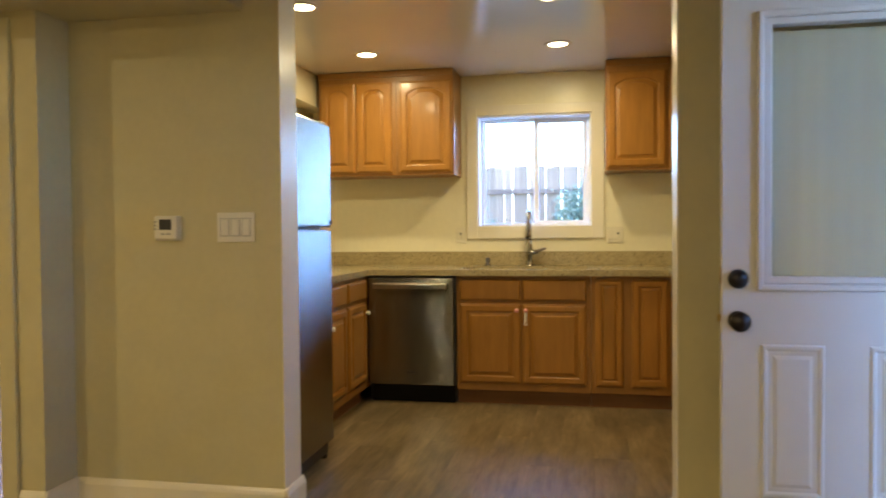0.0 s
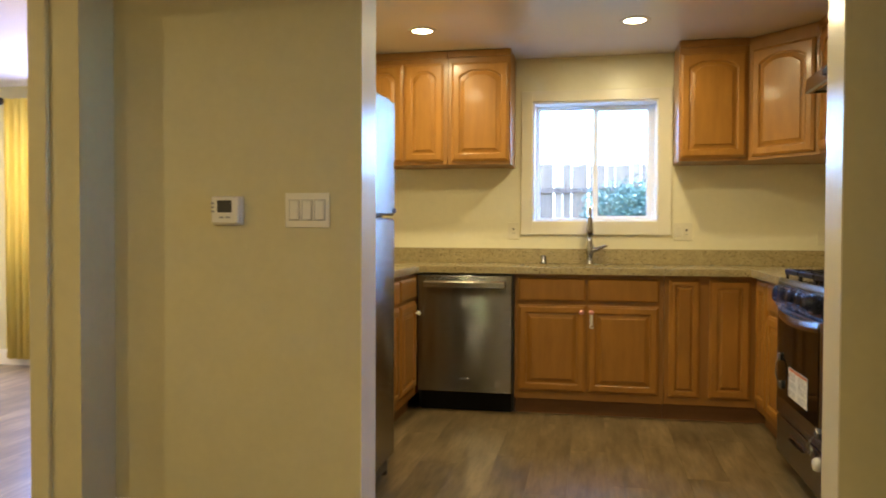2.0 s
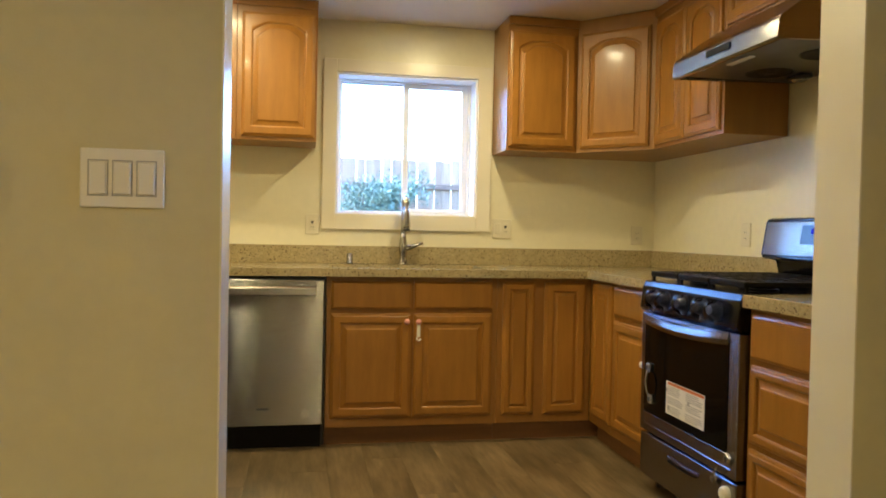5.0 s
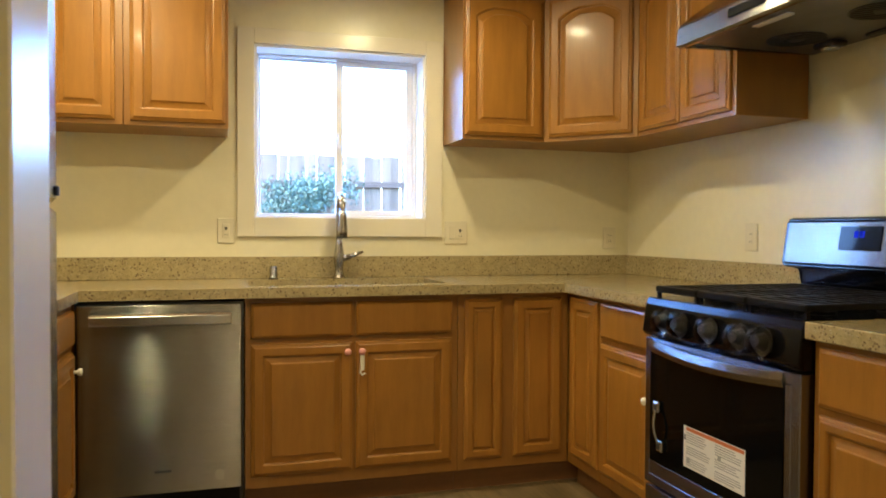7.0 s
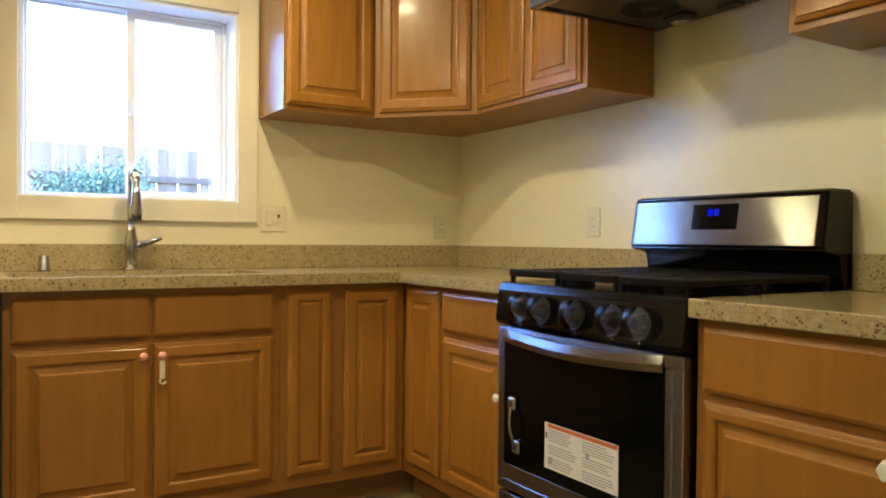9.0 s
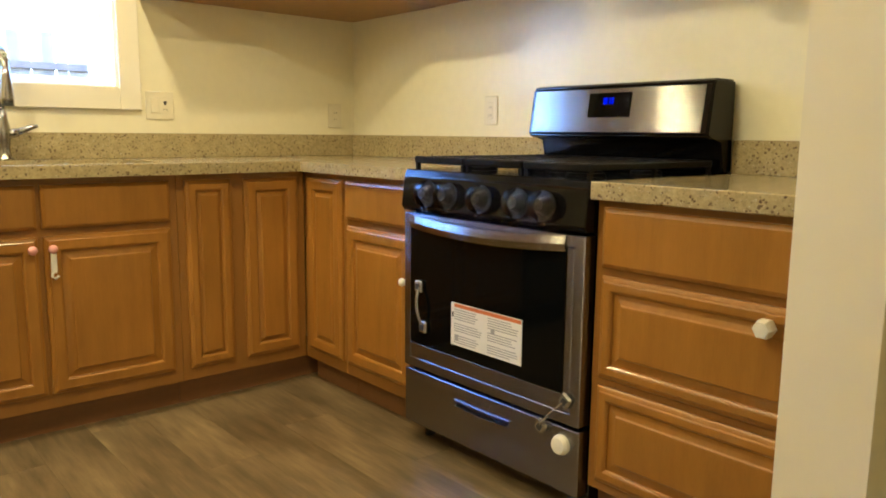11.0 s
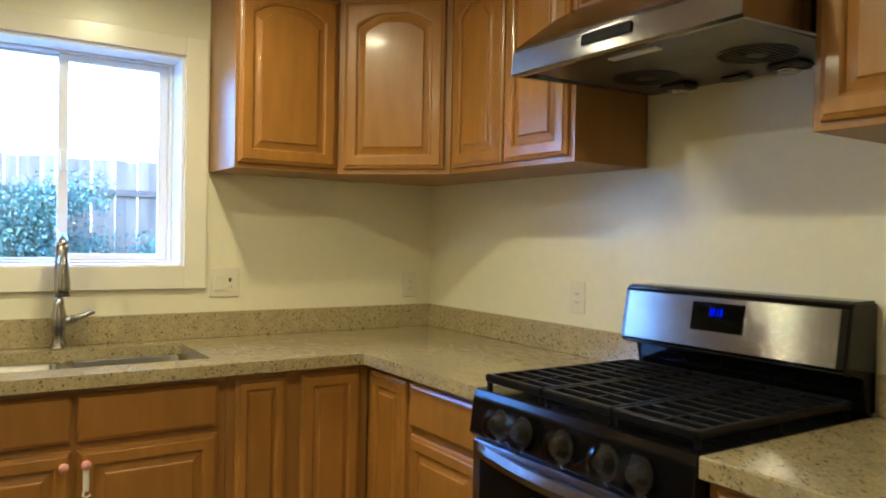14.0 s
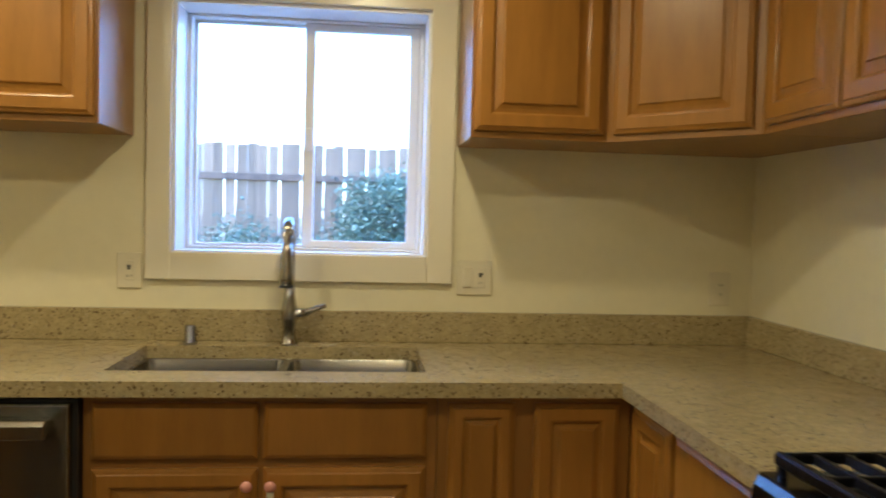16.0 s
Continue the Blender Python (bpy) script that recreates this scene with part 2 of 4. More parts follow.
M["lens"] = glow("lamp_lens", (1.0, 0.72, 0.34), 2.2)
M["digits"] = glow("blue_digits", (0.0, 0.006, 1.0), 0.028)
M["digits"].node_tree.nodes["Principled BSDF"].inputs["Base Color"].default_value = (0.0, 0.0, 0.02, 1)
M["digits"].node_tree.nodes["Principled BSDF"].inputs["Specular IOR Level"].default_value = 0.1


# ---- mesh helpers ----
def part(name, bm, mat, parent=None, label="", kind="", smooth=False):
    me = bpy.data.meshes.new(name)
    bmesh.ops.recalc_face_normals(bm, faces=bm.faces)
    bm.to_mesh(me)
    bm.free()
    me.materials.append(M[mat])
    if smooth:
        me.shade_smooth()
    ob = new(name, me)
    if parent:
        ob.parent = parent
    return tagged(ob, label, kind=kind)


def thing(name, m, label, category, group=""):
    ob = new(name)
    ob.matrix_world = m
    ob.empty_display_size = 0.1
    return tagged(ob, label, category, group)


def box(bm, x0, x1, y0, y1, z0, z1, bevel=0.0, seg=1):
    r = bmesh.ops.create_cube(bm, size=1.0)
    vs = r["verts"]
    for v in vs:
        v.co = ((x0 + x1) / 2 + v.co.x * (x1 - x0), (y0 + y1) / 2 + v.co.y * (y1 - y0), (z0 + z1) / 2 + v.co.z * (z1 - z0))
    if bevel:
        es = {e for v in vs for e in v.link_edges}
        bmesh.ops.bevel(bm, geom=list(es), offset=bevel, segments=seg, affect="EDGES", profile=0.5)
    return bm


def boxes(*dims, bevel=0.0):
    bm = bmesh.new()
    for d in dims:
        box(bm, *d, bevel=bevel)
    return bm


def lathe(bm, profile, m=Matrix(), n=20):
    """profile: (radius, height) pairs turned round z, then moved by m."""
    rings = []
    for r, z in profile:
        if r < 1e-6:
            rings.append([bm.verts.new(m @ Vector((0, 0, z)))])
        else:
            rings.append([bm.verts.new(m @ Vector((r * math.cos(2 * math.pi * i / n), r * math.sin(2 * math.pi * i / n), z))) for i in range(n)])
    for a, b in zip(rings, rings[1:]):
        for i in range(n):
            j = (i + 1) % n
            if len(a) == 1 and len(b) == 1:
                continue
            if len(a) == 1:
                bm.faces.new((a[0], b[i], b[j]))
            elif len(b) == 1:
                bm.faces.new((a[i], a[j], b[0]))
            else:
                bm.faces.new((a[i], a[j], b[j], b[i]))
    return bm


def tube(bm, pts, r, n=10, flat=1.0):
    """A round bar along pts; flat squashes it across."""
    pts = [Vector(p) for p in pts]
    rings = []
    up = Vector((0, 0, 1))
    for i, p in enumerate(pts):
        d = (pts[min(i + 1, len(pts) - 1)] - pts[max(i - 1, 0)]).normalized()
        ref = up if abs(d.z) < 0.9 else Vector((0, 1, 0))
        s = d.cross(ref).normalized()
        u = s.cross(d).normalized()
        rr = r[i] if isinstance(r, (list, tuple)) else r
        rings.append([bm.verts.new(p + s * rr * math.cos(a) + u * rr * flat * math.sin(a)) for a in (2 * math.pi * k / n for k in range(n))])
    for a, b in zip(rings, rings[1:]):
        for i in range(n):
            bm.faces.new((a[i], a[(i + 1) % n], b[(i + 1) % n], b[i]))
    bm.faces.new(rings[0][::-1])
    bm.faces.new(rings[-1])
    return bm


def prism(bm, pts, axis, a, b):
    """pts: outline in the two other axes (in xyz order); reaches from a to b along axis."""
    def at(p, c):
        v = list(p)
        v.insert("xyz".index(axis), c)
        return v
    lo, hi = [bm.verts.new(at(p, a)) for p in pts], [bm.verts.new(at(p, b)) for p in pts]
    k = len(pts)
    bm.faces.new(lo[::-1])
    bm.faces.new(hi)
    for i in range(k):
        bm.faces.new((lo[i], lo[(i + 1) % k], hi[(i + 1) % k], hi[i]))
    return bm


# ---- structure ----
WEST, SOUTH = -3.32, -7.6
T = 0.14


def struct(name, bm, mat, label=""):
    return part(name, bm, mat, None, label, "structure")


# kitchen north wall with the window opening (wall 0.22 deep)
WX0, WX1, WZ0, WZ1 = -2.017, -1.170, 1.211, 2.042
struct("wall_north", boxes((WEST - T, WX0, 0, 0.22, 0, 2.5), (WX1, T, 0, 0.22, 0, 2.5), (WX0, WX1, 0, 0.22, 0, WZ0), (WX0, WX1, 0, 0.22, WZ1, 2.5)), "cream", "smooth cream painted kitchen wall with a window")
struct("wall_east", boxes((0, T, -2.86, 0, 0, 2.5)), "cream", "smooth cream painted kitchen wall behind the range")
struct("wall_west", boxes((WEST - T, WEST, -2.698, 0, 0, 2.5)), "cream", "smooth cream painted wall behind the refrigerator")
# opening between the rooms
struct("wall_partition", boxes((-3.297, -2.372, -2.862, -2.70, 0, 2.5)), "wall", "sage painted wall with thermostat and switches")
struct("wall_return", boxes((-3.470, -3.297, -3.05, -2.70, 0, 2.5)), "wall", "sage painted wall return beside the doorway")
struct("wall_stub", boxes((-0.874, -0.002, -2.86, -2.70, 0, 2.5)), "wall", "sage painted short wall beside the entry door")
struct("corner_bead", boxes((-2.372, -2.368, -2.864, -2.698, 0.12, CEIL)), "trim", "cream painted wall end")
struct("corner_bead", boxes((-0.878, -0.874, -2.862, -2.701, 0.0, CEIL)), "trim", "cream painted wall end")
# doorway wall of the near room: opening x -4.30..-3.48
DX0, DX1, DZ = -4.30, -3.470, 1.985
struct("wall_doorway", boxes((-7.35, DX0, -3.05, -2.91, 0, 2.5), (DX0, DX1, -3.05, -2.91, DZ, 2.5)), "wall", "sage painted wall with an open doorway")
struct("door_casing", boxes((DX1 - 0.012, DX1 + 0.062, -3.068, -3.050, 0, DZ + 0.05), (DX0 - 0.062, DX0 + 0.012, -3.068, -3.050, 0, DZ + 0.05), (DX0 + 0.012, DX1 - 0.012, -3.068, -3.050, DZ - 0.012, DZ + 0.05), bevel=0.004), "wall", "sage painted door casing")
struct("door_jamb", boxes((DX1 - 0.015, DX1, -3.047, -2.91, 0, DZ), (DX0, DX0 + 0.015, -3.047, -2.91, 0, DZ), (DX0 + 0.015, DX1 - 0.015, -3.047, -2.91, DZ - 0.015, DZ)), "trim")
# back room
struct("wall_back_north", boxes((-7.35, -6.1, 0.24, 0.38, 0, 2.5), (-4.6, WEST - T, 0.24, 0.38, 0, 2.5), (-6.1, -4.6, 0.24, 0.38, 0, 0.9), (-6.1, -4.6, 0.24, 0.38, 2.1, 2.5)), "wall", "pale sage wall of the back room")
struct("wall_back_west", boxes((-7.35, -7.09, -7.74, 0.24, 0, 2.5)), "wall", "pale sage wall of the back room")
struct("wall_back_east", boxes((WEST - T - 0.14, WEST - T, -2.70, 0.24, 0, 2.5)), "wall")
# near room
EX = 0.02
struct("wall_entry", boxes((EX, EX + T, -2.985, -2.862, 0, 2.5), (EX, EX + T, -7.6, -3.815, 0, 2.5), (EX, EX + T, -3.815, -2.985, 2.06, 2.5)), "wall", "sage painted wall round the entry doorway")
# Unseen wall and roof, added to cut the sky's light at the entry.
struct("wall_porch", boxes((2.1, 2.24, -6.0, -1.2, -0.12, 1.75)), "render", "unseen plain wall added outside the entry to cut skylight")
struct("roof_porch", boxes((EX + T + 0.002, 2.6, -6.0, -1.2, 2.30, 2.42)), "render", "unseen plain roof added over the entry to cut skylight")
struct("wall_south", boxes((-7.35, EX + T, -7.74, -7.6, 0, 2.5)), "wall", "sage painted wall behind the entry")
struct("ceiling", boxes((-7.35, EX + T, -7.74, 0.38, CEIL, CEIL + 0.12)), "ceiling", "smooth off-white painted ceiling with recessed lights")
struct("soffit", boxes((-7.08, -2.52, -3.40, -2.864, 2.06, CEIL - 0.002)), "wall", "sage painted dropped soffit along the wall")

struct("soffit", boxes((WEST + 0.002, -3.180, -2.69, -0.002, 2.112, CEIL - 0.002)), "cream", "cream painted soffit over the refrigerator")


def skirting(name, runs, label="white painted baseboard", high=0.130):
    """runs: (x0, y0, x1, y1, nx, ny) lines on the floor along a wall, with the way the wall faces."""
    bm = bmesh.new()
    prof = [(0, 0), (0.014, 0), (0.014, high - 0.025), (0.010, high - 0.012), (0.005, high - 0.002), (0, high)]
    for x0, y0, x1, y1, nx, ny in runs:
        a = [bm.verts.new((x0 + nx * p, y0 + ny * p, z)) for p, z in prof]
        b = [bm.verts.new((x1 + nx * p, y1 + ny * p, z)) for p, z in prof]
        k = len(prof)
        for i in range(k):
            bm.faces.new((a[i], a[(i + 1) % k], b[(i + 1) % k], b[i]))
        bm.faces.new(a)
        bm.faces.new(b[::-1])
    return struct(name, bm, "trim", label)


skirting("baseboard", [(-3.283, -2.864, -2.354, -2.864, 0, -1), (-2.366, -2.878, -2.366, -2.685, 1, 0), (-3.295, -3.064, -3.295, -2.866, 1, 0), (-3.406, -3.052, -3.281, -3.052, 0, -1)], high=0.170)
skirting("baseboard", [(-0.880, -2.874, -0.880, -2.701, -1, 0), (-0.894, -2.862, 0.01, -2.862, 0, -1)], high=0.170)
skirting("baseboard", [(-7.088, 0.238, -3.61, 0.238, 0, -1), (-7.088, -2.90, -7.088, 0.224, 1, 0)])

# window trim: flat boards round the opening
struct("trim", boxes((-2.096, WX0, -0.018, -0.001, 1.12, 2.115), (WX1, -1.083, -0.018, -0.001, 1.12, 2.115), (WX0, WX1, -0.018, -0.001, 1.12, WZ0), (WX0, WX1, -0.018, -0.001, WZ1, 2.115), bevel=0.002), "trim", "cream painted flat window casing")
struct("trim", boxes((WX0, WX0 + 0.012, 0.002, 0.215, WZ0, WZ1), (WX1 - 0.012, WX1, 0.002, 0.215, WZ0, WZ1), (WX0 + 0.012, WX1 - 0.012, 0.002, 0.215, WZ0, WZ0 + 0.0055), (WX0 + 0.012, WX1 - 0.012, 0.002, 0.215, WZ1 - 0.012, WZ1)), "vinyl", "white window reveal")


def lattice(xs, ys, z0, z1, inside):
    """One closed plate from the cells of a lattice for which inside(i, j) holds."""
    bm = bmesh.new()
    cache = {}

    def v(i, j, k):
        if (i, j, k) not in cache:
            cache[i, j, k] = bm.verts.new((xs[i], ys[j], (z0, z1)[k]))
        return cache[i, j, k]
    nx, ny = len(xs) - 1, len(ys) - 1
    ok = lambda i, j: 0 <= i < nx and 0 <= j < ny and inside(i, j)
    for i in range(nx):
        for j in range(ny):
            if not ok(i, j):
                continue
            bm.faces.new((v(i, j, 1), v(i + 1, j, 1), v(i + 1, j + 1, 1), v(i, j + 1, 1)))
            bm.faces.new((v(i, j, 0), v(i, j + 1, 0), v(i + 1, j + 1, 0), v(i + 1, j, 0)))
            for di, dj, a, b in ((-1, 0, (i, j), (i, j + 1)), (1, 0, (i + 1, j), (i + 1, j + 1)), (0, -1, (i, j), (i + 1, j)), (0, 1, (i, j + 1), (i + 1, j + 1))):
                if not ok(i + di, j + dj):
                    bm.faces.new((v(*a, 0), v(*b, 0), v(*b, 1), v(*a, 1)))
    return bm


def frame_bm(x0, x1, z0, z1, w, y0, y1, bevel=0.003, across=0.0):
    """One closed picture-frame ring, upright, facing y. across: the height of its level bars, where they differ."""
    v = across or w
    bm = lattice([x0, x0 + w, x1 - w, x1], [z0, z0 + v, z1 - v, z1], y0, y1, lambda i, j: not (i == 1 and j == 1))
    for v in bm.verts:
        v.co = (v.co.x, v.co.z, v.co.y)
    bmesh.ops.recalc_face_normals(bm, faces=bm.faces)
    if bevel:
        es = [e for e in bm.edges if len(e.link_faces) == 2 and e.calc_face_angle() > 0.5]
        bmesh.ops.bevel(bm, geom=es, offset=bevel, segments=1, affect="EDGES")
    return bm


win = tagged(new("window_1"), "white vinyl sliding window over the sink, closed", kind="structure")
XM = -1.584
part("window_frame", frame_bm(WX0 + 0.012, WX1 - 0.012, WZ0 + 0.006, WZ1 - 0.012, 0.016, 0.140, 0.212, across=0.010), "vinyl", win)
ls = part("sash", frame_bm(WX0 + 0.0285, XM + 0.016, WZ0 + 0.0165, WZ1 - 0.0225, 0.012, 0.182, 0.202, across=0.010), "vinyl", win)
part("pane", boxes((WX0 + 0.0400, XM + 0.0045, 0.190, 0.194, WZ0 + 0.026, WZ1 - 0.032)), "glass", ls)
rs = part("sash", frame_bm(XM - 0.020, WX1 - 0.0285, WZ0 + 0.0165, WZ1 - 0.0225, 0.036, 0.150, 0.176, across=0.026), "vinyl", win)
part("pane", boxes((XM + 0.0155, WX1 - 0.0640, 0.161, 0.165, WZ0 + 0.042, WZ1 - 0.048)), "glass", rs)
part("latch", boxes((XM - 0.012, XM + 0.012, 0.134, 0.149, 1.57, 1.65), bevel=0.004), "vinyl", win)
for o in win.children_recursive:
    if o.name.startswith("pane"):
        o.visible_shadow = False


# ---- cabinet parts ----
def ring_loops(w, h, arch, spec):
    """Nested outlines of a door front: spec holds (inset, depth, share of the arch)."""
    loops = []
    N = 14
    for inset, dep, sh in spec:
        x0, x1, z0, z1 = inset, w - inset, inset, h - inset
        pts = [(x0, dep, z0), (x1, dep, z0)]
        for k in range(N + 1):
            u = k / N
            s = math.sin(math.pi * u)
            drop = arch * sh * (1 - min(1.0, 1.18 * s ** 0.8))
            pts.append((x1 + (x0 - x1) * u, dep, z1 - drop))
        loops.append(pts)
    return loops


def front_bm(w, h, arch, spec, cap=True, back=True):
    bm = bmesh.new()
    L = [[bm.verts.new(p) for p in lp] for lp in ring_loops(w, h, arch, spec)]
    for a, b in zip(L, L[1:]):
        k = len(a)
        for i in range(k):
            bm.faces.new((a[i], a[(i + 1) % k], b[(i + 1) % k], b[i]))
    if cap:
        bm.faces.new(L[-1])
    if back:
        bm.faces.new(L[0][::-1])
    return bm


def panel_door(parent, x, z, w, h, arch=0.0, name="door", y=0.0, rail=0.052, label=""):
    """A framed door with a raised centre panel; its back lies at y, its front 20 mm ahead."""
    rail = min(rail, w * 0.24)
    frame_spec = [(0, 0, 0), (0, -0.009, 0), (0.003, -0.0125, 0), (0.009, -0.0150, 0), (0.0115, -0.0155, 0), (0.013, -0.0185, 0), (0.0155, -0.020, 0), (rail - 0.009, -0.020, 0.85), (rail - 0.005, -0.0185, 0.93), (rail - 0.001, -0.0145, 1), (rail, -0.006, 1)]
    d = part(name, front_bm(w, h, arch, frame_spec, cap=False, back=False), "wood", parent, label)
    d.location = (x, y, z)
    pin = rail - 0.004
    rise = min(0.032, w * 0.10)
    p_spec = [(pin, -0.0005, 1), (pin, -0.009, 1), (pin + 0.007, -0.009, 1), (pin + 0.5 * rise, -0.0105, 1), (pin + 0.82 * rise, -0.0135, 1), (pin + 0.90 * rise, -0.0145, 1), (pin + rise, -0.0190, 1), (pin + rise + 0.003, -0.0195, 1)]
    part("center_panel", front_bm(w, h, arch, p_spec), "wood", d)
    return d


def slab_front(parent, x, z, w, h, name="drawer_front", y=0.0):
    spec = [(0, 0, 0), (0, -0.012, 0), (0.004, -0.016, 0), (0.012, -0.020, 0)]
    d = part(name, front_bm(w, h, 0, spec), "wood", parent)
    d.location = (x, y, z)
    return d


def knob(parent, x, z, mat="plastic", label="white plastic safety knob", y=-0.020):
    bm = bmesh.new()
    lathe(bm, [(0, 0), (0.007, 0), (0.006, 0.010), (0.013, 0.016), (0.015, 0.022), (0.012, 0.028), (0, 0.030)], Matrix.Translation((x, y, z)) @ Matrix.Rotation(radians(90), 4, "X"), 14)
    return part("knob", bm, mat, parent, label, smooth=True)


def carcass(parent, w, depth, z0, z1, mat="wood_side", hollow=False):
    if hollow:
        part("body", lattice([0, 0.018, w - 0.018, w], [0.0, 0.02, depth], z0, z1, lambda i, j: not (i == 1 and j == 1)), mat, parent)
    else:
        part("body", boxes((0, w, 0.0, depth, z0, z1), bevel=0.0015), mat, parent)


BASE_LABEL = "honey maple base cabinet with %s, closed"


def base_cabinet(m, w, fronts, what, depth=0.570, kick=True, left_kick=0.0, right_kick=0.0, hollow=False):
    """fronts: (kind, x, z, w, h) with kind door or drawer or panel_drawer."""
    c = thing("base_cabinet", m, BASE_LABEL % what, "cabinet", "base cabinets round the kitchen")
    carcass(c, w, depth, 0.10, 0.877, hollow=hollow)
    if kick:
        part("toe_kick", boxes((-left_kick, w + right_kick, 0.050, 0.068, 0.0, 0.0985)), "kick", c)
    made = []
    for kind, x, z, fw, fh in fronts:
        if kind == "door":
            made.append(panel_door(c, x, z, fw, fh))
        elif kind == "panel_drawer":
            made.append(panel_door(c, x, z, fw, fh, name="drawer_front", rail=0.040))
        else:
            made.append(slab_front(c, x, z, fw, fh))
    return c, made


FY = -0.600          # face frames of the north run
FX = -0.648          # face frames of the east run
# sink base
sink_cab, f = base_cabinet(pose(-2.078, FY, 0), 0.898, [("drawer", 0.024, 0.712, 0.412, 0.144), ("drawer", 0.450, 0.712, 0.420, 0.144), ("door", 0.024, 0.150, 0.412, 0.537), ("door", 0.450, 0.150, 0.420, 0.537)], "two doors and two drawer fronts", hollow=True)
knob(f[2], 0.388, 0.498, "pink", "pink plastic safety knob")
knob(f[3], 0.022, 0.498, "pink", "pink plastic safety knob with a white strap")


def hook(parent, x, z):
    bm = bmesh.new()
    box(bm, x - 0.009, x + 0.009, -0.044, -0.036, z - 0.078, z + 0.004, 0.003)
    tube(bm, [(x - 0.004, -0.040, z - 0.07), (x - 0.008, -0.040, z - 0.088), (x + 0.002, -0.040, z - 0.096), (x + 0.013, -0.040, z - 0.088)], 0.0045, 8)
    return part("safety_strap", bm, "plastic", parent, "white plastic cabinet lock strap")


hook(f[3], 0.022, 0.497)
base_cabinet(pose(-1.178, FY, 0), 0.529, [("door", 0.028, 0.148, 0.178, 0.708), ("door", 0.259, 0.148, 0.233, 0.708)], "two tall doors in the corner", right_kick=0.09)
rot_e = lambda x, y: pose(x, y, 0, 0, 0, -90)
base_cabinet(rot_e(FX, -0.602), 0.308, [("door", 0.043, 0.148, 0.248, 0.708)], "a narrow tall corner door")
e2, f = base_cabinet(rot_e(FX, -0.912), 0.430, [("drawer", 0.016, 0.712, 0.400, 0.144), ("door", 0.016, 0.150, 0.400, 0.537)], "one drawer over one door")
knob(f[1], 0.383, 0.383)
s1, f = base_cabinet(rot_e(-0.672, -2.112), 0.586, [("drawer", 0.027, 0.702, 0.545, 0.153), ("panel_drawer", 0.027, 0.412, 0.545, 0.268), ("panel_drawer", 0.027, 0.130, 0.545, 0.261)], "three drawers")
bm = bmesh.new()
lathe(bm, [(0, 0), (0.020, 0), (0.022, 0.004), (0.022, 0.026), (0.018, 0.034), (0, 0.035)], Matrix.Translation((0.443, -0.020, 0.224)) @ Matrix.Rotation(radians(90), 4, "X"), 6)
part("knob", bm, "plastic", f[1], "large white six-sided plastic safety knob")
rot_w = lambda x, y: pose(x, y, 0, 0, 0, 90)
w1, f = base_cabinet(rot_w(-2.705, -1.85), 0.765, [("drawer", 0.020, 0.722, 0.355, 0.126), ("drawer", 0.388, 0.722, 0.355, 0.126), ("door", 0.020, 0.158, 0.355, 0.539), ("door", 0.388, 0.158, 0.355, 0.539)], "two drawers over two doors", depth=0.60)
knob(f[3], 0.03, 0.45)
w2, f = base_cabinet(rot_w(-2.705, -1.083), 0.44, [("drawer", 0.012, 0.722, 0.385, 0.126), ("door", 0.012, 0.158, 0.385, 0.539)], "one drawer over one door", depth=0.60)
knob(f[1], 0.35, 0.47)

# dishwasher
dw = thing("dishwasher", pose(-2.700, -0.625, 0), "stainless steel built-in dishwasher with a bar handle, closed", "dishwasher", "")
part("tub", boxes((0.0, 0.618, 0.0, 0.58, 0.128, 0.868)), "dark", dw)
part("base", boxes((0.0, 0.618, 0.062, 0.58, 0.005, 0.1275)), "dark", dw)
bm = bmesh.new()
box(bm, 0.014, 0.608, -0.034, -0.001, 0.132, 0.862, 0.004, 2)
part("door", bm, "steel", dw)
bm = bmesh.new()
prism(bm, [(-0.086, 0.790), (-0.085, 0.824), (-0.072, 0.832), (-0.034, 0.832), (-0.034, 0.822), (-0.060, 0.816), (-0.070, 0.786)], "x", 0.060, 0.570)
bmesh.ops.bevel(bm, geom=list(bm.edges), offset=0.002, segments=1, affect="EDGES")
part("handle", bm, "steel_bright", dw)
part("kick_plate", boxes((0.02, 0.602, 0.045, 0.06, 0.0, 0.125)), "matte", dw)
bm = bmesh.new()
lathe(bm, [(0, 0), (0.022, 0), (0.022, 0.0012), (0, 0.0012)], Matrix.Translation((0.525, -0.034, 0.190)) @ Matrix.Rotation(radians(90), 4, "X"), 20)
part("badge", bm, "pad", dw, "round silver badge")
part("badge", boxes((0.285, 0.345, -0.0355, -0.0335, 0.213, 0.221)), "dark", dw)

fil = thing("filler_strip", pose(-2.760, FY, 0), "narrow honey maple filler board beside the dishwasher", "filler")
part("board", boxes((0.0, 0.058, -0.006, 0.012, 0.10, 0.868), bevel=0.0015), "wood", fil)

# upper cabinets
UZ, UH = 1.587, CEIL - 1.587 - 0.002
DH = 0.655
UP_LABEL = "honey maple wall cabinet with %s, closed"


def upper(m, w, doors, what, depth=0.325, z0=UZ, h=UH, dh=DH):
    c = thing("wall_cabinet", m, UP_LABEL % what, "cabinet", "wall cabinets round the kitchen")
    part("body", boxes((0, w, 0, depth, z0, z0 + h), bevel=0.0015), "wood_side", c)
    part("crown_strip", boxes((0.0, w, -0.016, -0.0005, z0 + h - 0.045, z0 + h), bevel=0.003), "wood_side", c)
    for x, fw in doors:
        panel_door(c, x, z0 + 0.020, fw, dh, arch=0.045 if dh > 0.4 else 0.0, rail=0.056)
    return c


